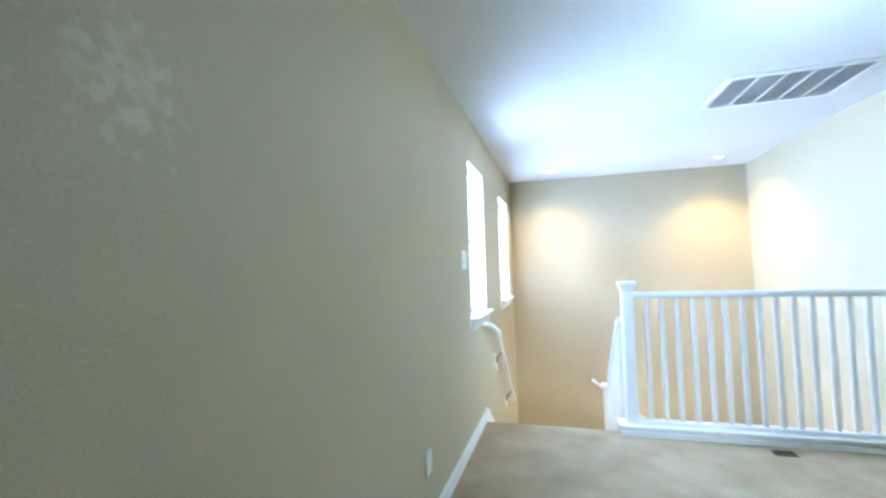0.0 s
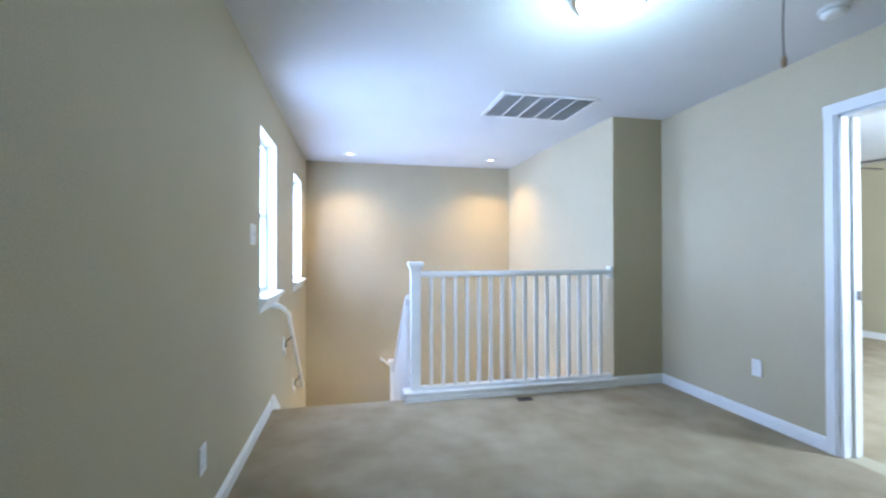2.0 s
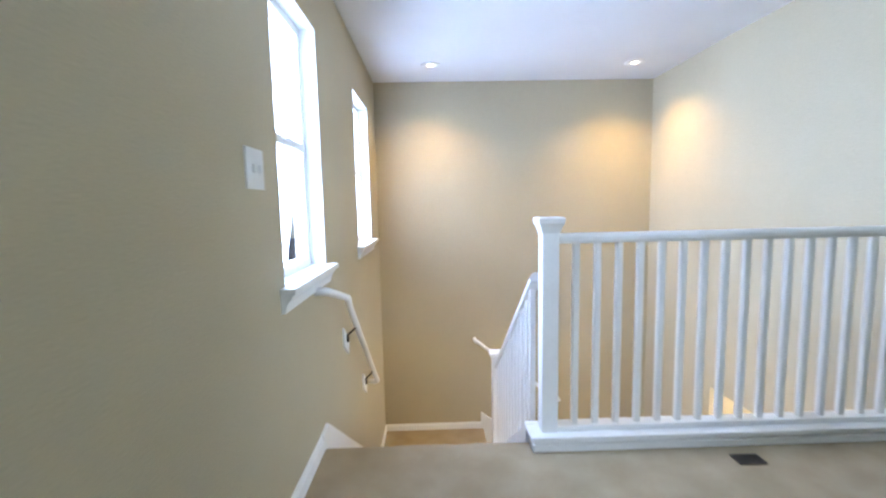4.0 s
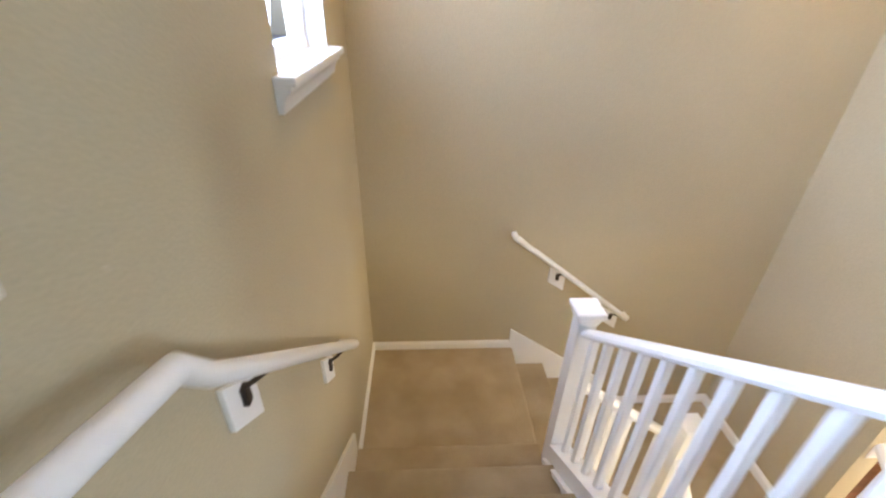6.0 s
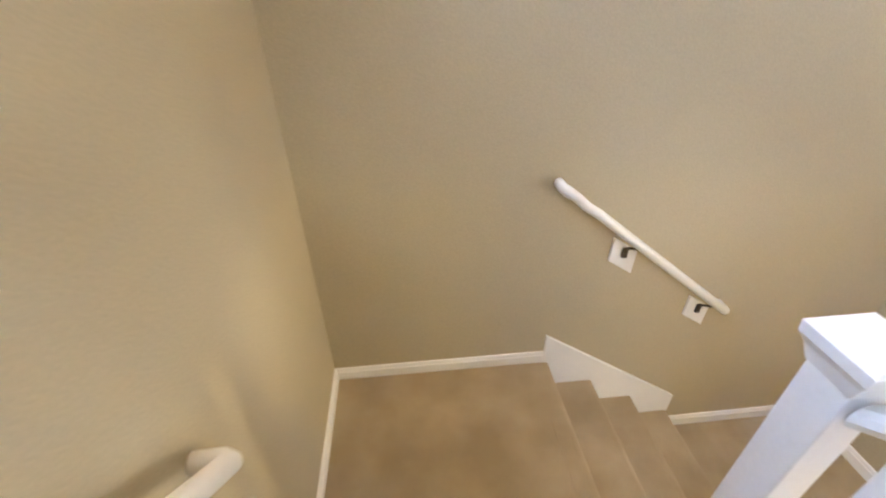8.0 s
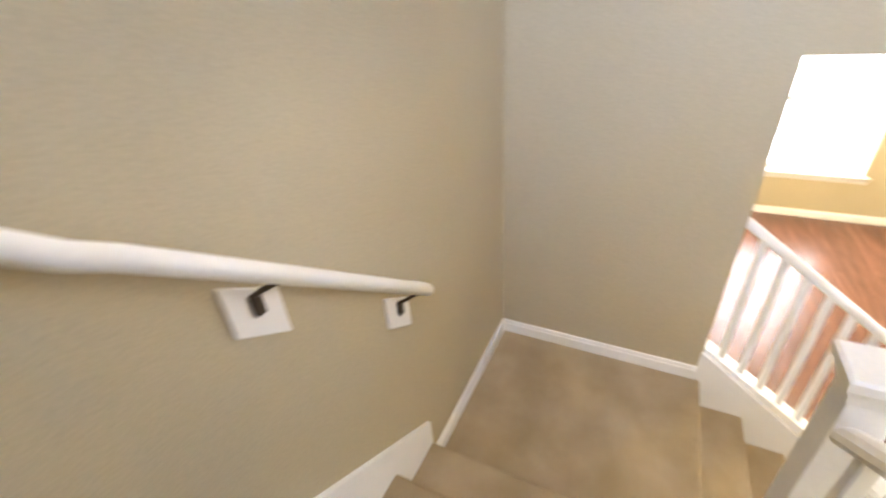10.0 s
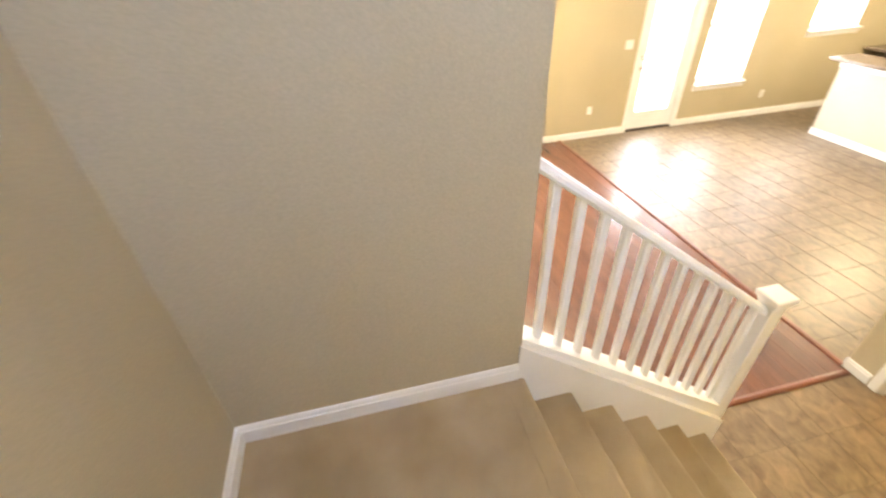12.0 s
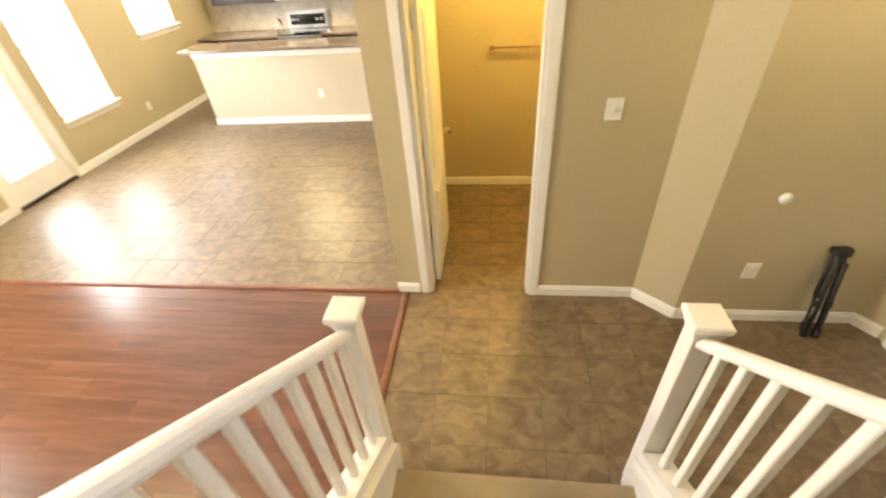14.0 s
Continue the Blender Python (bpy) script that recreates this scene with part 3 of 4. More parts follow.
def balustrade(label, p, q, rail0, rail1, foot0, foot1, count, first, last, curb=True, curb_w=0.10, curb_h=0.30, flat=False):
    """A rail and its balusters between two plan points p and q; heights of rail and foot at each end."""
    b = thing("balustrade", label, "railing", "railings of the staircase", "")
    p, q = Vector((*p, 0)), Vector((*q, 0))
    d = (q - p).normalized()
    n = Vector((-d.y, d.x, 0))
    L = (q - p).length
    def at(s, off, z):
        return p + d * s + n * off + Vector((0, 0, z))
    def rz(s):
        return rail0 + (rail1 - rail0) * s / L
    def fz(s):
        return foot0 + (foot1 - foot0) * s / L
    # rounded grip rail
    bm = bmesh.new()
    prof = [(-0.024, -0.022), (0.024, -0.022), (0.030, -0.008), (0.029, 0.008), (0.020, 0.021), (0.006, 0.026), (-0.006, 0.026), (-0.020, 0.021), (-0.029, 0.008), (-0.030, -0.008)]
    a = [bm.verts.new(at(0, u, rail0 + v - 0.026)) for u, v in prof]
    c = [bm.verts.new(at(L, u, rail1 + v - 0.026)) for u, v in prof]
    bm.faces.new(a)
    bm.faces.new(c)
    for i in range(len(a)):
        j = (i + 1) % len(a)
        bm.faces.new((a[i], a[j], c[j], c[i]))
    bmesh.ops.recalc_face_normals(bm, faces=bm.faces[:])
    part("handrail", bm, WHITE, b, smooth=False)
    for i in range(count):
        s = first + (last - first) * i / max(1, count - 1)
        bm = bmesh.new()
        r = 0.0155
        corners = [(-r, -r), (r, -r), (r, r), (-r, r)]
        lo = [bm.verts.new(at(s + u, v, fz(s + u) - 0.004)) for u, v in corners]
        hi = [bm.verts.new(at(s + u, v, rz(s + u) - 0.046)) for u, v in corners]
        bm.faces.new(lo)
        bm.faces.new(hi)
        for k in range(4):
            bm.faces.new((lo[k], lo[(k + 1) % 4], hi[(k + 1) % 4], hi[k]))
        bmesh.ops.recalc_face_normals(bm, faces=bm.faces[:])
        ups = [e for e in bm.edges if abs((e.verts[0].co - e.verts[1].co).normalized().z) > 0.95]
        bmesh.ops.bevel(bm, geom=ups, offset=0.004, segments=1, affect="EDGES")
        part("baluster", bm, WHITE, b)
    if curb:
        def sl(name, off0, off1, t0, t1):
            bm = bmesh.new()
            vs = [bm.verts.new(at(s, o, fz(s) + h)) for s in (0, L) for o in (off0, off1) for h in (t0, t1)]
            for f in ((0, 1, 3, 2), (4, 6, 7, 5), (0, 4, 5, 1), (2, 3, 7, 6), (0, 2, 6, 4), (1, 5, 7, 3)):
                bm.faces.new([vs[k] for k in f])
            bmesh.ops.recalc_face_normals(bm, faces=bm.faces[:])
            part(name, bm, WHITE, b)
        w = curb_w / 2
        sl("curb", -w, w, -curb_h, 0.0)
        sl("curb_moulding", -w - 0.022, w + 0.022, -0.142, -0.112)
    return b


# landing balustrade on the upper floor
RY = 0.035
bal = balustrade("white landing railing with square balusters on a boxed curb", (NA[0] + 0.046, RY), (2.905, RY), 4.112, 4.112, U + 0.105, U + 0.105, 16, 0.085, 1.643, curb=False)
part("curb", B(1.04, -0.03, U, 2.915, 0.10, U + 0.075, bevel=0.003), WHITE, bal)
part("curb_cap", B(1.02, -0.05, U + 0.055, 2.95, 0.115, U + 0.077, bevel=0.005), WHITE, bal)
part("shoe_rail", B(1.135, 0.0, U + 0.077, 2.915, 0.07, U + 0.105, bevel=0.004), WHITE, bal)
part("curb_trim", B(1.03, -0.044, U, 2.93, -0.03, U + 0.035, bevel=0.004), WHITE, bal)
part("wall_block", B(2.895, 0.0, 4.03, 2.922, 0.07, 4.14, bevel=0.004), WHITE, bal)
part("fascia", B(1.04, 0.10, U - 0.30, 2.915, 0.115, U + 0.055), WHITE, bal)

# sloping balustrades
balustrade("white sloping railing on the open side of the upper flight", (1.072, 0.08), (1.072, 1.354), 3.92, 2.965, 3.14, 2.19, 12, 0.08, 1.20, curb_w=0.10, curb_h=0.38)
balustrade("white sloping railing on the open side of the middle flight", (1.131, 1.375), (1.674, 1.375), 2.62, 2.22, 1.92, 1.52, 5, 0.08, 0.47, curb_w=0.09, curb_h=0.38)
balustrade("white sloping railing between lower flight and living room", (2.935, 1.392), (2.935, 0.136), 2.055, 1.11, 1.31, 0.385, 12, 0.095, 1.206, curb_w=0.10, curb_h=0.40)
balustrade("white sloping railing between lower flight and foyer", (1.722, 1.314), (1.722, 0.126), 2.09, 1.115, 1.24, 0.38, 11, 0.07, 1.10, curb_w=0.10, curb_h=0.40)
part("skirt_board", prism(bmesh.new(), [(1.40, LB - 0.2), (1.40, LB + 0.19), (0.10, 0.27), (0.10, 0.0), (0.35, 0.0)], "x", 2.855, 2.885), WHITE, stairs)
part("skirt_board", prism(bmesh.new(), [(1.32, LB - 0.2), (1.32, LB + 0.18), (0.08, 0.27), (0.08, 0.0), (0.35, 0.0)], "x", 1.752, 1.777), WHITE, stairs)
part("wall_block", B(2.90, 1.385, 1.93, 2.97, 1.391, 2.03), WHITE, stairs)


# ---- wall handrails ----
def wall_rail(label, points, brackets, lean):
    h = thing("wall_handrail", label, "handrail", "handrails on the walls")
    part("rail", tube(bmesh.new(), points, 0.0195, 16), WHITE, h, smooth=True)
    for (px, py, pz), n, (rx, ry, rzz) in brackets:
        n = Vector(n)
        side = n.cross(Vector((0, 0, 1)))
        bm = bmesh.new()
        a, c = Vector((px, py, pz)) - side * 0.06 - Vector((0, 0, 0.06)), Vector((px, py, pz)) + side * 0.06 + Vector((0, 0, 0.06)) + n * 0.014
        box(bm, min(a.x, c.x), min(a.y, c.y), min(a.z, c.z), max(a.x, c.x), max(a.y, c.y), max(a.z, c.z), 0.003)
        # the blocks are cut to the slope of the rail
        for v in bm.verts:
            v.co.z += lean * (v.co - Vector((px, py, pz))).dot(Vector((abs(side.x), -abs(side.y), 0)))
        plate = part("mounting_block", bm, WHITE, h)
        bm = bmesh.new()
        base = Vector((px, py, pz + 0.028)) + n * 0.014
        box(bm, base.x - 0.012, base.y - 0.012, base.z - 0.03, base.x + 0.012, base.y + 0.012, base.z + 0.02, 0.004)
        tube(bm, [base + Vector((0, 0, 0.012)), base + n * 0.03 + Vector((0, 0, 0.035)), Vector((rx, ry, rzz - 0.018))], 0.006, 8)
        part("bracket", bm, DARKMETAL, h, "dark bronze bracket")
    return h


X1 = 0.075
def r1z(y):
    return 3.628 - 0.882 * (y - 0.53)
wall_rail("white round handrail along the upper flight", [(0.004, 0.03, 3.86), (0.05, 0.06, 3.855), (X1, 0.12, 3.83), (X1, 0.43, 3.74), (X1, 0.49, r1z(0.49)), (X1, 1.46, r1z(1.46)), (X1 - 0.02, 1.475, r1z(1.475)), (0.004, 1.475, r1z(1.475))],
          [((0.0, 0.65, r1z(0.65) - 0.11), (1, 0, 0), (X1, 0.65, r1z(0.65))), ((0.0, 1.25, r1z(1.25) - 0.12), (1, 0, 0), (X1, 1.25, r1z(1.25)))], 0.74)
Y2 = YF - 0.075
def r2z(x):
    return 2.735 - 0.775 * (x - 1.10)
wall_rail("white round handrail along the middle flight", [(0.99, YF - 0.004, 2.812), (0.99, Y2 + 0.02, 2.812), (1.0, Y2, 2.808), (1.035, Y2, 2.785), (1.09, Y2, r2z(1.09) - 0.006), (1.14, Y2, r2z(1.14)), (1.88, Y2, r2z(1.88)), (1.895, Y2 + 0.02, r2z(1.895)), (1.895, YF - 0.004, r2z(1.895))],
          [((1.33, YF, 2.445), (0, -1, 0), (1.35, Y2, r2z(1.35))), ((1.792, YF, 2.08), (0, -1, 0), (1.82, Y2, r2z(1.82)))], -0.65)


# ---- fittings on walls and ceilings ----
def wall_plate(name, label, at, n, w=0.075, h=0.118, kind="outlet"):
    """A switch or socket plate at a wall place; n is the way out of the wall."""
    n = Vector(n)
    s = Vector((-n.y, n.x, 0))
    t = thing(name, label, "wall plate", at=at)
    turn = Matrix((( s.x, n.x, 0, 0), (s.y, n.y, 0, 0), (0, 0, 1, 0), (0, 0, 0, 1)))
    def put(pname, bm, mat, lab=""):
        bmesh.ops.transform(bm, matrix=turn, verts=bm.verts[:])
        bmesh.ops.recalc_face_normals(bm, faces=bm.faces[:])
        part(pname, bm, mat, t, lab)
    put("cover", B(-w / 2, 0.0, -h / 2, w / 2, 0.007, h / 2, bevel=0.002), PLASTIC)
    if kind == "outlet":
        for z in (-0.022, 0.022):
            put("socket", B(-0.016, 0.006, z - 0.015, 0.016, 0.0095, z + 0.015, bevel=0.003), PLASTIC)
    elif kind == "switch":
        k = max(1, round(w / 0.05) - 1)
        for i in range(k):
            x = (i - (k - 1) / 2) * 0.046
            put("toggle", B(x - 0.006, 0.006, -0.014, x + 0.006, 0.018, 0.014, bevel=0.002), PLASTIC)
    return t


wall_plate("light_switch", "white double light switch on the stair wall by the window", (0, -0.56, 4.385), (1, 0, 0), 0.13, 0.13, "switch")
wall_plate("wall_outlet", "white electrical outlet low on the hall wall", (0, -1.46, U + 0.34), (1, 0, 0))
wall_plate("wall_outlet", "white electrical outlet near the hall doorway", (3.43, -0.94, U + 0.385), (-1, 0, 0))
wall_plate("light_switch", "white rocker light switch beside the powder room door", (1.77, YW, 1.38), (0, 1, 0), 0.09, 0.122, "switch")
wall_plate("wall_outlet", "white electrical outlet low on the foyer wall", (0.835, -1.045, 0.425), (0, 1, 0), 0.085, 0.118)
wall_plate("light_switch", "white light switch beside the garden door", (XE, -2.15, 1.30), (-1, 0, 0), 0.12, 0.12, "switch")
wall_plate("wall_outlet", "white electrical outlet under the living room switch", (XE, -1.68, 0.42), (-1, 0, 0))
wall_plate("wall_outlet", "white electrical outlet below the tall window", (XE, -4.80, 0.35), (-1, 0, 0))
wall_plate("wall_outlet", "white electrical outlet on the kitchen bar wall", (4.90, -4.89, 0.42), (0, 1, 0))

# round white door bumper
bump = thing("door_bumper", "round white rubber door bumper on the foyer wall", "door stop", at=(0.842, -1.045, 0.94))
bm = lathe(bmesh.new(), [(0.034, 0.0), (0.034, 0.008), (0.030, 0.016), (0.014, 0.022), (0.004, 0.022)], (0, 0, 0), 24)
bmesh.ops.transform(bm, matrix=pose(0, 0, 0, -90, 0, 0), verts=bm.verts[:])
part("pad", bm, PLASTIC, bump, smooth=True)
spring = thing("spring_door_stop", "small brass spring door stop on the baseboard", "door stop", at=(0.86, -1.031, 0.05))
bm = tube(bmesh.new(), [(0, 0, 0), (0, 0.05, 0)], 0.005, 10)
part("spring", bm, NICKEL, spring, smooth=True)
part("tip", tube(bmesh.new(), [(0, 0.05, 0), (0, 0.062, 0)], 0.008, 10), PLASTIC, spring)

# hall ceiling lamp
lamp = thing("ceiling_lamp", "round flush ceiling lamp, lit, with brushed nickel rim", "ceiling lamp", at=(1.80, -1.66, CE))
part("rim", lathe(bmesh.new(), [(0.125, 0.0), (0.185, 0.0), (0.192, -0.012), (0.190, -0.03), (0.178, -0.042), (0.172, -0.055), (0.160, -0.06), (0.150, -0.05)], (0, 0, 0), 48), NICKEL, lamp, smooth=True)
part("glass_bowl", lathe(bmesh.new(), [(0.150, -0.045), (0.150, -0.06), (0.140, -0.085), (0.115, -0.11), (0.08, -0.127), (0.04, -0.136), (0.005, -0.138)], (0, 0, 0), 48), DOME, lamp, "lit frosted glass bowl", True)

for k, x in enumerate((0.58, 2.42)):
    can = thing("recessed_light", "round recessed ceiling light, lit warm white", "recessed light", "recessed lights over the stairs", at=(x, 1.95, CE))
    part("trim_ring", lathe(bmesh.new(), [(0.060, -0.001), (0.088, -0.001), (0.088, -0.005), (0.070, -0.009), (0.062, -0.006)], (0, 0, 0), 36), PLASTIC, can, smooth=True)
    part("lens", lathe(bmesh.new(), [(0.060, -0.001), (0.060, -0.004), (0.03, -0.006), (0.004, -0.006)], (0, 0, 0), 30), CANGLOW, can, "glowing lens", True)

def small_ceiling_lamp(label, at):
    c = thing("ceiling_lamp", label, "ceiling lamp", at=at)
    part("rim", lathe(bmesh.new(), [(0.10, 0.0), (0.15, 0.0), (0.155, -0.012), (0.15, -0.03), (0.135, -0.04)], (0, 0, 0), 36), NICKEL, c, smooth=True)
    part("glass_bowl", lathe(bmesh.new(), [(0.13, -0.035), (0.12, -0.06), (0.09, -0.085), (0.05, -0.1), (0.005, -0.105)], (0, 0, 0), 36), WARMDOME, c, "lit frosted glass bowl", True)


WARMDOME = glow_material("lit_warm_glass", (1.0, 0.84, 0.55), 9.0)
small_ceiling_lamp("round lit ceiling lamp in the living room", (5.6, 0.03, LC - 0.021))
# unseen fixture added around the kitchen fill
small_ceiling_lamp("round lit ceiling lamp added out of view to fill the kitchen", (5.6, -5.6, LC - 0.021))
# this fixture is added too, where the foyer fill hangs
small_ceiling_lamp("round lit ceiling lamp added out of view to fill the foyer", (0.9, -0.35, LC - 0.021))
small_ceiling_lamp("round lit ceiling lamp in the powder room", (2.0, -2.2, LC - 0.021))

# return air grille
vent = thing("ceiling_vent", "white return air grille with grey louvres on the ceiling", "air vent", at=(2.15, -0.095, CE))
part("backing", B(-0.385, -0.26, -0.006, 0.385, 0.26, -0.001), GREY, vent, "grey filter behind the louvres")
bm = bmesh.new()
for x0, y0, x1, y1 in ((-0.415, -0.29, 0.415, -0.255), (-0.415, 0.255, 0.415, 0.29), (-0.415, -0.255, -0.38, 0.255), (0.38, -0.255, 0.415, 0.255)):
    box(bm, x0, y0, -0.014, x1, y1, 0.0, 0.003)
part("frame", bm, WHITE, vent)
for i in range(1, 5):
    x = -0.38 + 0.76 * i / 5
    part("divider", B(x - 0.007, -0.255, -0.013, x + 0.007, 0.255, -0.005), WHITE, vent)
GREYSLAT = surface("grey_painted_slat", (0.60, 0.60, 0.595), (0.66, 0.66, 0.65), 8, 200, 0.5, 0.05)
for i in range(26):
    y = -0.245 + 0.49 * i / 25
    bm = B(-0.38, -0.006, -0.0012, 0.38, 0.006, 0.0012)
    bmesh.ops.transform(bm, matrix=pose(0, y, -0.008, 38, 0, 0), verts=bm.verts[:])
    part("slat", bm, GREYSLAT, vent)

# smoke alarm and attic pull cord
sm = thing("smoke_alarm", "round white smoke alarm on the hall ceiling", "smoke alarm", at=(3.00, -1.75, CE))
part("base", lathe(bmesh.new(), [(0.066, 0.0), (0.066, -0.012), (0.058, -0.014), (0.01, -0.014)], (0, 0, 0), 36), PLASTIC, sm, smooth=True)
part("cover", lathe(bmesh.new(), [(0.056, -0.014), (0.056, -0.026), (0.048, -0.040), (0.03, -0.045), (0.004, -0.046)], (0, 0, 0), 36), PLASTIC, sm, smooth=True)
part("vent_ring", lathe(bmesh.new(), [(0.0565, -0.020), (0.058, -0.020), (0.058, -0.023), (0.0565, -0.023)], (0, 0, 0), 36), GREY, sm)
cord = thing("pull_cord", "thin dark attic pull cord with a small wooden toggle", "pull cord", at=(2.445, -1.94, CE))
part("cord", tube(bmesh.new(), [(0, 0, 0), (0.002, 0, -0.15), (-0.001, 0.001, -0.30), (0.003, 0, -0.385)], 0.003, 8), DARKMETAL, cord)
part("toggle", lathe(bmesh.new(), [(0.004, 0.0), (0.009, -0.010), (0.012, -0.035), (0.009, -0.05), (0.003, -0.055)], (0.003, 0, -0.38), 16), TOWELWOOD, cord, "small pale wooden toggle", True)

# floor register
reg = thing("floor_register", "small dark floor register in the carpet by the curb", "floor register", at=(2.0, -0.155, U))
# solid dark panel in place of the shaded opening below the louvres
part("shade_panel", B(-0.055, -0.03, 0.0005, 0.055, 0.03, 0.004), REGISTER_SHADE, reg)
bm = bmesh.new()
for x0, y0, x1, y1 in ((-0.062, -0.037, 0.062, -0.030), (-0.062, 0.030, 0.062, 0.037), (-0.062, -0.03, -0.055, 0.03), (0.055, -0.03, 0.062, 0.03)):
    box(bm, x0, y0, 0.0, x1, y1, 0.007)
part("frame", bm, DARKMETAL, reg)
for i in range(7):
    x = -0.045 + 0.015 * i
    part("louvre", B(x - 0.002, -0.03, 0.003, x + 0.002, 0.03, 0.0065), DARKMETAL, reg)

# bedroom ceiling fan
fan = thing("ceiling_fan", "dark bladed ceiling fan at rest in the bedroom", "ceiling fan", at=(5.90, 0.30, CE))
part("rod", tube(bmesh.new(), [(0, 0, 0), (0, 0, -0.20)], 0.014, 12), DARKMETAL, fan)
part("motor", lathe(bmesh.new(), [(0.03, -0.16), (0.10, -0.18), (0.12, -0.22), (0.11, -0.27), (0.05, -0.30), (0.01, -0.30)], (0, 0, 0), 28), DARKMETAL, fan, smooth=True)
for i in range(5):
    bm = B(0.16, -0.065, -0.006, 0.68, 0.065, 0.006, bevel=0.004)
    bmesh.ops.transform(bm, matrix=pose(0, 0, -0.27, 0, 0, -70 + 72 * i) @ pose(0, 0, 0, 13, 0, 0), verts=bm.verts[:])
    blade = part("blade", bm, FANWOOD, fan)
    bm = B(0.09, -0.012, -0.004, 0.20, 0.012, 0.004)
    bmesh.ops.transform(bm, matrix=pose(0, 0, -0.265, 0, 0, -70 + 72 * i), verts=bm.verts[:])
    part("blade_iron", bm, DARKMETAL, blade)

# ---- powder room and foyer things ----
tb = thing("towel_bar", "tan wooden towel bar on the powder room wall", "towel bar", at=(2.17, -2.94, 1.36))
part("bar", tube(bmesh.new(), [(-0.28, 0.06, 0), (0.28, 0.06, 0)], 0.011, 12), TOWELWOOD, tb, smooth=True)
for x in (-0.27, 0.27):
    part("post", B(x - 0.02, 0.0, -0.02, x + 0.02, 0.072, 0.02, bevel=0.006), TOWELWOOD, tb)

# folded tripod leaning on the foyer wall
foot, head = Vector((0.415, -0.92, 0.0)), Vector((0.43, -1.015, 0.62))
ax = (head - foot).normalized()
tri = thing("camera_tripod", "folded black tripod leaning against the foyer wall", "tripod", at=tuple(foot))
sidev = Vector((1, 0, 0))
fwd = ax.cross(sidev)
for i in range(3):
    a = 2 * math.pi * i / 3 + 0.5
    o = (math.cos(a) * sidev + math.sin(a) * fwd) * 0.032
    base = o * 1.15 + Vector((0, 0, 0.045))
    leg = part("leg", tube(bmesh.new(), [base, base + ax * 0.50 - o * 0.25], 0.019, 12), BLACKCLOTH, tri, smooth=True)
    part("lower_leg", tube(bmesh.new(), [base + o * 0.25 - ax * 0.015, base + ax * 0.26 + o * 0.25], 0.009, 10), STEEL, leg, "bare metal leg section")
    part("clamp", tube(bmesh.new(), [base + ax * 0.20, base + ax * 0.245], 0.021, 10), BLACKCLOTH, leg)
    part("rubber_foot", tube(bmesh.new(), [base - ax * 0.03, base + ax * 0.03], 0.024, 12), BLACKCLOTH, leg, "black rubber foot")
bm = tube(bmesh.new(), [ax * 0.50, ax * 0.60], 0.036, 16)
part("collar", bm, BLACKCLOTH, tri, smooth=True)
part("centre_column", tube(bmesh.new(), [ax * 0.12, ax * 0.60], 0.014, 12), BLACKCLOTH, tri)
part("head_plate", tube(bmesh.new(), [ax * 0.60, ax * 0.625, ax * 0.63], 0.052, 18), BLACKCLOTH, tri)
part("pan_handle", tube(bmesh.new(), [ax * 0.60 + sidev * 0.03, ax * 0.40 + sidev * 0.06 + fwd * 0.02, ax * 0.32 + sidev * 0.062 + fwd * 0.02], 0.009, 10), BLACKCLOTH, tri)

# ---- kitchen ----
IX0, IX1, IY = 4.10, 6.66, -4.89
bar = thing("kitchen_bar", "cream half wall of the kitchen bar with white trim", "kitchen bar")
BARPAINT = surface("cream_bar_paint", (0.50, 0.45, 0.345), (0.54, 0.485, 0.375), 1.5, 150, 0.6, 0.2)
part("half_wall", B(IX0, IY - 0.14, 0.0, IX1, IY, 1.03), BARPAINT, bar)
part("top_trim", B(IX0 - 0.015, IY - 0.155, 0.95, IX1 + 0.015, IY + 0.015, 1.045, bevel=0.004), WHITE, bar)
part("crown", B(IX0 - 0.03, IY - 0.17, 1.015, IX1 + 0.03, IY + 0.03, 1.048, bevel=0.008), WHITE, bar)
part("baseboard", B(IX0 - 0.014, IY, 0.0, IX1 + 0.014, IY + 0.014, 0.095, bevel=0.004), WHITE, bar)
tagged(part("bar_worktop", B(IX0 - 0.03, IY - 0.32, 1.05, IX1 + 0.06, IY + 0.20, 1.09, bevel=0.008), GRANITE), "dark brown granite bar top", "worktop")
tagged(part("sink_worktop", B(IX0, IY - 0.86, 0.88, IX1, IY - 0.325, 0.92, bevel=0.006), GRANITE), "dark granite worktop around the sink", "worktop")
bc = thing("sink_cabinet", "dark espresso base cabinet below the sink", "base cabinet")
part("body", B(IX0, IY - 0.84, 0.10, IX1, IY - 0.16, 0.88), CABINET, bc)
part("plinth", B(IX0 + 0.02, IY - 0.78, 0.0, IX1 - 0.02, IY - 0.16, 0.10), CABINET, bc)
fau = thing("kitchen_faucet", "curved chrome kitchen faucet behind the bar", "faucet", at=(5.50, IY - 0.42, 0.92))
part("base", lathe(bmesh.new(), [(0.03, 0), (0.03, 0.02), (0.018, 0.04), (0.016, 0.06)], (0, 0, 0), 20), NICKEL, fau, smooth=True)
part("spout", tube(bmesh.new(), [(0, 0, 0.05), (0, 0, 0.31)] + [(0, -0.09 + 0.09 * math.cos(a), 0.31 + 0.09 * math.sin(a)) for a in (0.4, 0.8, 1.2, 1.57, 2.0, 2.4, 2.8, 3.14)] + [(0, -0.18, 0.22)], 0.015, 12), NICKEL, fau, smooth=True)
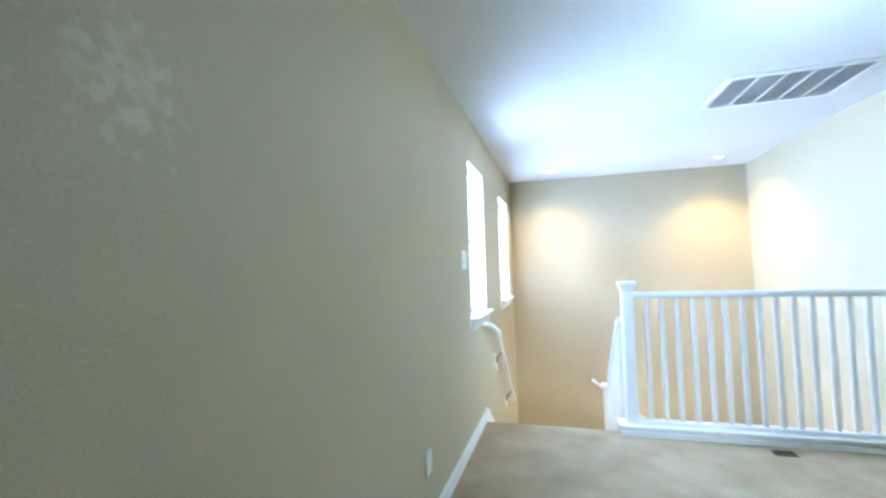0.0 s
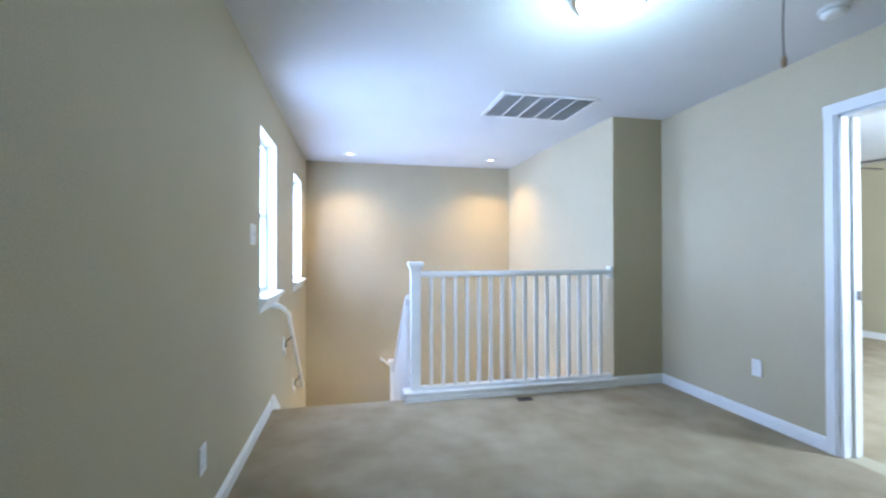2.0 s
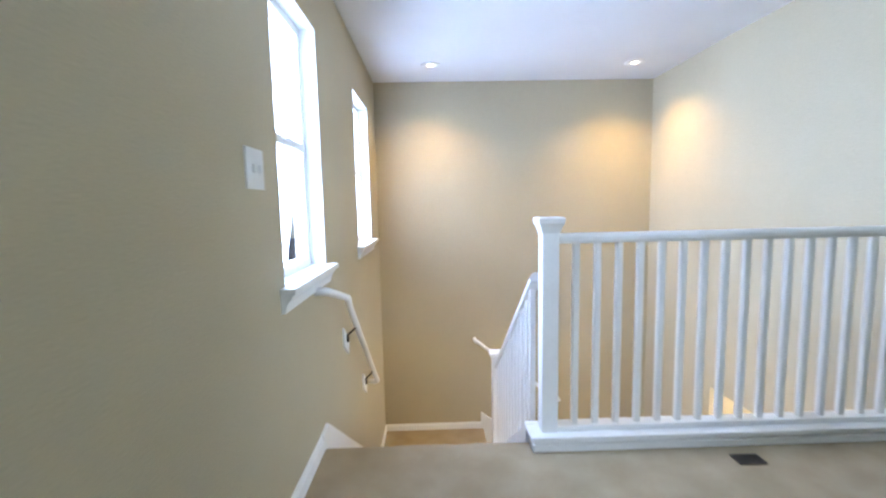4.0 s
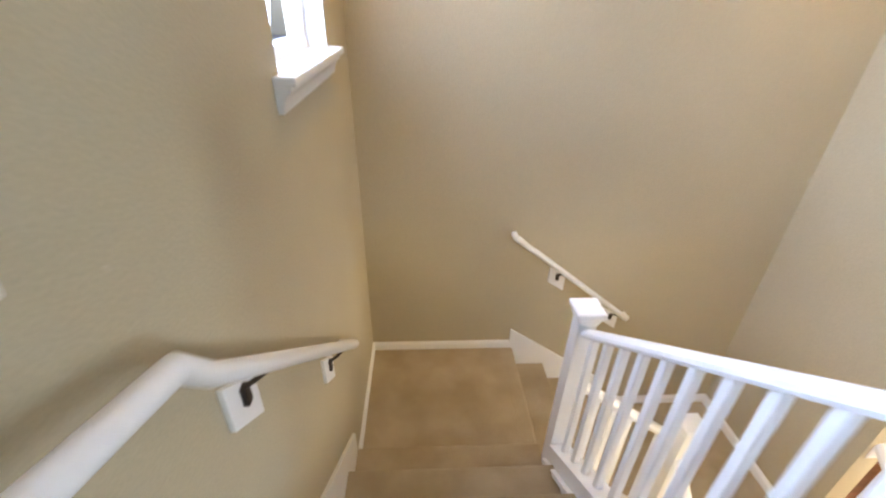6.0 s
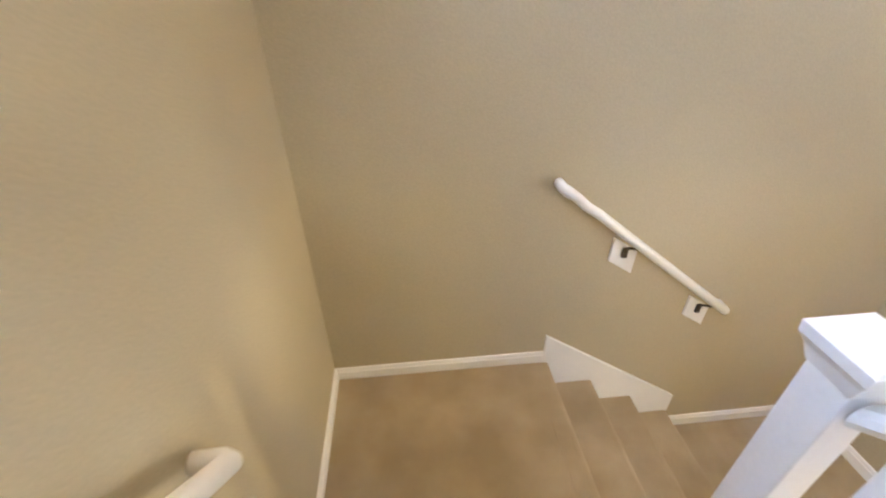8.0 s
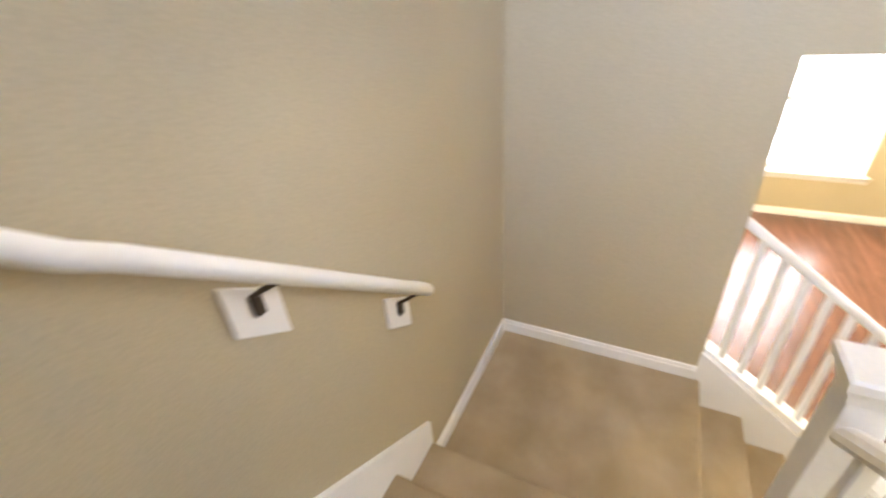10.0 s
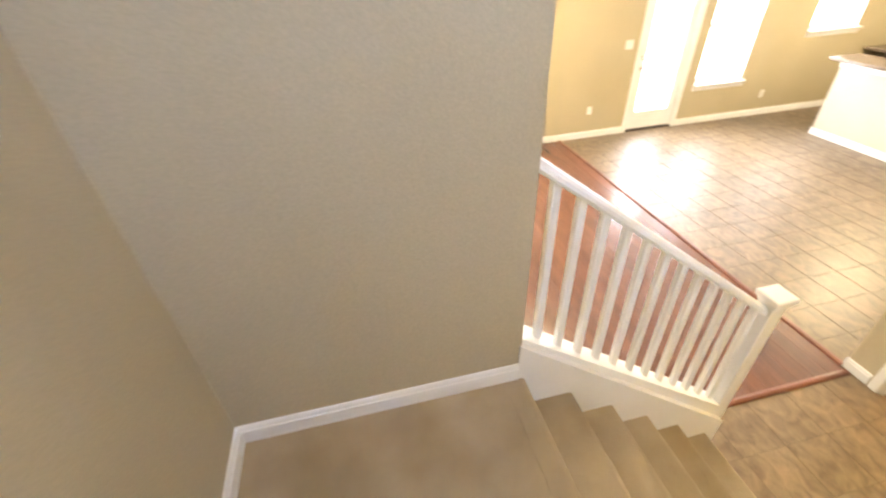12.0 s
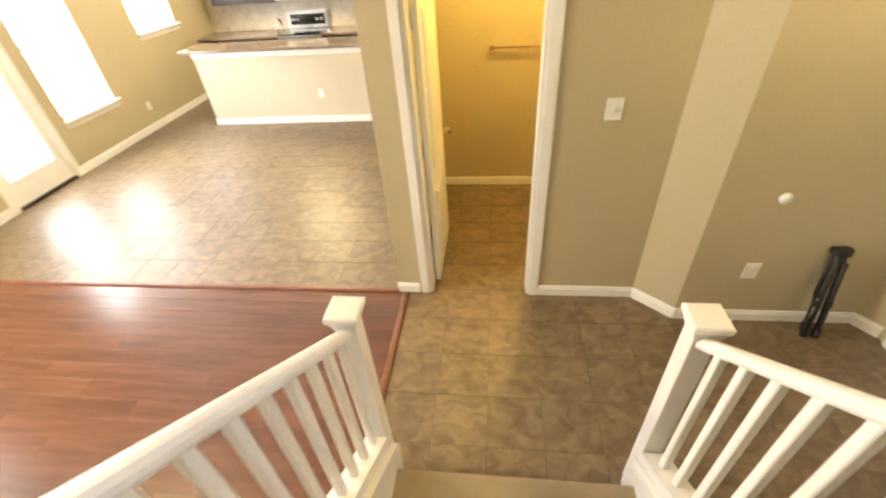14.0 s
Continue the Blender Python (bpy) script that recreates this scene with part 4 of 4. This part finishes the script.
part("lever", tube(bmesh.new(), [(0.015, 0, 0.06), (0.07, 0, 0.10)], 0.007, 10), NICKEL, fau)


def base_unit(x0, x1):
    c = thing("base_cabinet", "dark espresso kitchen base cabinet against the back wall", "base cabinet", "kitchen base cabinets")
    part("body", B(x0 + 0.001, YK, 0.10, x1 - 0.001, YK + 0.58, 0.88), CABINET, c)
    part("plinth", B(x0 + 0.001, YK, 0.0, x1 - 0.001, YK + 0.52, 0.10), CABINET, c)
    d = part("door", B(x0 + 0.012, YK + 0.582, 0.12, x1 - 0.012, YK + 0.60, 0.70, bevel=0.003), CABINET, c)
    part("handle", tube(bmesh.new(), [(x1 - 0.05, YK + 0.62, 0.55), (x1 - 0.05, YK + 0.62, 0.67)], 0.005, 8), NICKEL, d)
    part("drawer_front", B(x0 + 0.012, YK + 0.582, 0.72, x1 - 0.012, YK + 0.60, 0.86, bevel=0.003), CABINET, c)


def wall_unit(x0, x1, z0=1.375, z1=2.30, doors=1):
    c = thing("wall_cabinet", "dark espresso wall cabinet over the backsplash", "wall cabinet", "kitchen wall cabinets")
    part("body", B(x0 + 0.001, YK, z0, x1 - 0.001, YK + 0.32, z1), CABINET, c)
    w = (x1 - x0) / doors
    for i in range(doors):
        d = part("door", B(x0 + w * i + 0.008, YK + 0.322, z0 + 0.01, x0 + w * (i + 1) - 0.008, YK + 0.34, z1 - 0.01, bevel=0.003), CABINET, c)
        part("panel", B(x0 + w * i + 0.06, YK + 0.338, z0 + 0.07, x0 + w * (i + 1) - 0.06, YK + 0.345, z1 - 0.07, bevel=0.003), CABINET, d)


RX0, RX1 = 5.36, 6.12
for x0, x1 in ((3.6, 4.2), (4.2, 4.78), (4.78, RX0), (RX1, 6.70), (6.70, 7.30)):
    base_unit(x0, x1)
    wall_unit(x0, x1)
wall_unit(RX0, RX1, 1.80, 2.30, 2)
for x0, x1, lab in ((3.6, RX0 - 0.005, "dark granite worktop beside the range"), (RX1 + 0.005, XE, "dark granite worktop in the kitchen corner")):
    tagged(part("kitchen_worktop", B(x0, YK, 0.882, x1, YK + 0.62, 0.92, bevel=0.006), GRANITE), lab, "worktop")
rng = thing("kitchen_range", "stainless steel range with black glass backguard", "range", at=(0, 0, 0))
part("body", B(RX0, YK + 0.01, 0.05, RX1, YK + 0.62, 0.90, bevel=0.006), STEEL, rng)
part("cooktop", B(RX0, YK + 0.06, 0.90, RX1, YK + 0.63, 0.925, bevel=0.005), BLACK, rng, "black glass cooktop")
bg = part("backguard", B(RX0, YK + 0.01, 0.925, RX1, YK + 0.07, 1.20, bevel=0.01), STEEL, rng)
part("control_panel", B(RX0 + 0.06, YK + 0.07, 0.98, RX1 - 0.06, YK + 0.075, 1.15, bevel=0.002), BLACK, bg, "black glass control panel")
for x in (RX0 + 0.12, RX0 + 0.20, RX1 - 0.20, RX1 - 0.12):
    bm = lathe(bmesh.new(), [(0.022, 0), (0.020, 0.02), (0.004, 0.022)], (0, 0, 0), 16)
    bmesh.ops.transform(bm, matrix=pose(x, YK + 0.075, 1.065, -90, 0, 0), verts=bm.verts[:])
    part("knob", bm, STEEL, bg)
part("oven_door", B(RX0 + 0.02, YK + 0.62, 0.22, RX1 - 0.02, YK + 0.65, 0.80, bevel=0.005), BLACK, rng)
part("oven_handle", tube(bmesh.new(), [(RX0 + 0.08, YK + 0.68, 0.76), (RX1 - 0.08, YK + 0.68, 0.76)], 0.011, 10), STEEL, rng)
hood = thing("range_hood_microwave", "stainless microwave mounted over the range", "microwave")
part("case", B(RX0 + 0.003, YK + 0.002, 1.40, RX1 - 0.003, YK + 0.38, 1.795, bevel=0.006), STEEL, hood)
part("door_glass", B(RX0 + 0.05, YK + 0.38, 1.46, RX1 - 0.20, YK + 0.386, 1.74, bevel=0.002), BLACK, hood, "black glass door")
part("handle", tube(bmesh.new(), [(RX1 - 0.17, YK + 0.41, 1.46), (RX1 - 0.17, YK + 0.41, 1.74)], 0.009, 10), STEEL, hood)
spl = thing("backsplash", "beige ceramic backsplash between worktop and cabinets", "backsplash", kind="structure")
me = None
for i in range(26):
    for j in range(5):
        x = 3.62 + 0.152 * i
        if x + 0.15 > XE:
            continue
        if me is None:
            o = part("tile", B(0.001, 0, 0.001, 0.149, 0.008, 0.099, bevel=0.0015), SPLASH, spl)
            me = o.data
        else:
            o = new("tile", me)
            o.parent = spl
        o.location = (x, YK, 0.921 + 0.1 * j)
# fridge side seen past the bar's end
fr = thing("refrigerator", "black refrigerator at the end of the kitchen bar", "refrigerator")
part("body", B(3.14, -6.0, 0.04, 3.86, -5.15, 1.72, bevel=0.012), BLACK, fr)
part("foot_grille", B(3.17, -5.18, 0.0, 3.83, -5.16, 0.04), BLACKCLOTH, fr)

# ---- floor pieces ----
tagged(part("floor_trim_strip", prism(bmesh.new(), [(3.045, 0.0), (3.05, 0.012), (3.07, 0.016), (3.09, 0.012), (3.095, 0.0)], "y", YW + 0.03, 0.02), STRIP), "red-brown wooden transition strip at the foyer", "floor trim", "", "structure")
tagged(part("floor_trim_edge", prism(bmesh.new(), [(YW - 0.02, 0.0), (YW - 0.015, 0.011), (YW + 0.005, 0.014), (YW + 0.025, 0.011), (YW + 0.03, 0.0)], "x", 3.125, XE), STRIP), "red-brown wooden transition strip before the tiles", "floor trim", "", "structure")
T = 0.305
tiles = thing("tile_floor", "mottled brown ceramic tile floor of foyer and kitchen", "tile floor", kind="structure")
bm = bmesh.new()
box(bm, 0.002, 0.002, -0.03, T - 0.002, T - 0.002, 0.0, 0.001)
first = None
spots = []
x = -0.02
for i in range(-1, 26):
    for j in range(-22, 8):
        x0, y0 = 3.045 - 10 * T + T * i, YW - 0.024 + T * j
        foyer = x0 + T <= 3.05 and x0 >= -0.25 and -1.30 < y0 < 1.35
        living = x0 >= 3.04 and y0 + T <= YW and y0 > -4.92 and x0 < XE
        powder = 1.20 <= x0 < 3.0 and -3.1 < y0 < -1.30
        far = x0 >= 3.04 and -7.2 < y0 <= -4.92 and x0 < XE
        if foyer or living or powder:
            spots.append((x0, y0, True))
        elif far:
            spots.append((x0, y0, False))
near = [s for s in spots if s[2]]
first = part("tile", bm, TILE, tiles)
first.location = (*near[0][:2], 0)
for x0, y0, _ in near[1:]:
    o = new("tile", first.data)
    o.parent, o.location = tiles, (x0, y0, 0)
bm = bmesh.new()
for x0, y0, f in spots:
    if not f:
        box(bm, x0 + 0.002, y0 + 0.002, -0.03, x0 + T - 0.001, y0 + T - 0.001, 0.0)
tagged(part("far_tiles", bm, TILE, tiles), kind="stuff")
planks = thing("plank_floor", "glossy red-brown laminate plank floor of the living room", "wood floor", kind="structure")
PW, PL = 0.127, 1.21
meshes = {}
for j in range(36):
    y0 = YW + 0.028 + PW * j
    if y0 + PW > 3.29:
        break
    s = 3.095 - (j * 0.417) % PL
    while s < XE:
        a, b = max(s, 3.095), min(s + PL, XE)
        if b - a > 0.03:
            key = round(b - a, 3)
            if key not in meshes:
                o = part("plank", B(0.0006, 0.0006, -0.012, b - a - 0.0006, PW - 0.0006, 0.0, bevel=0.001), WOOD, planks)
                meshes[key] = o.data
            else:
                o = new("plank", meshes[key])
                o.parent = planks
            o.location = (a, y0, 0.0)
        s += PL
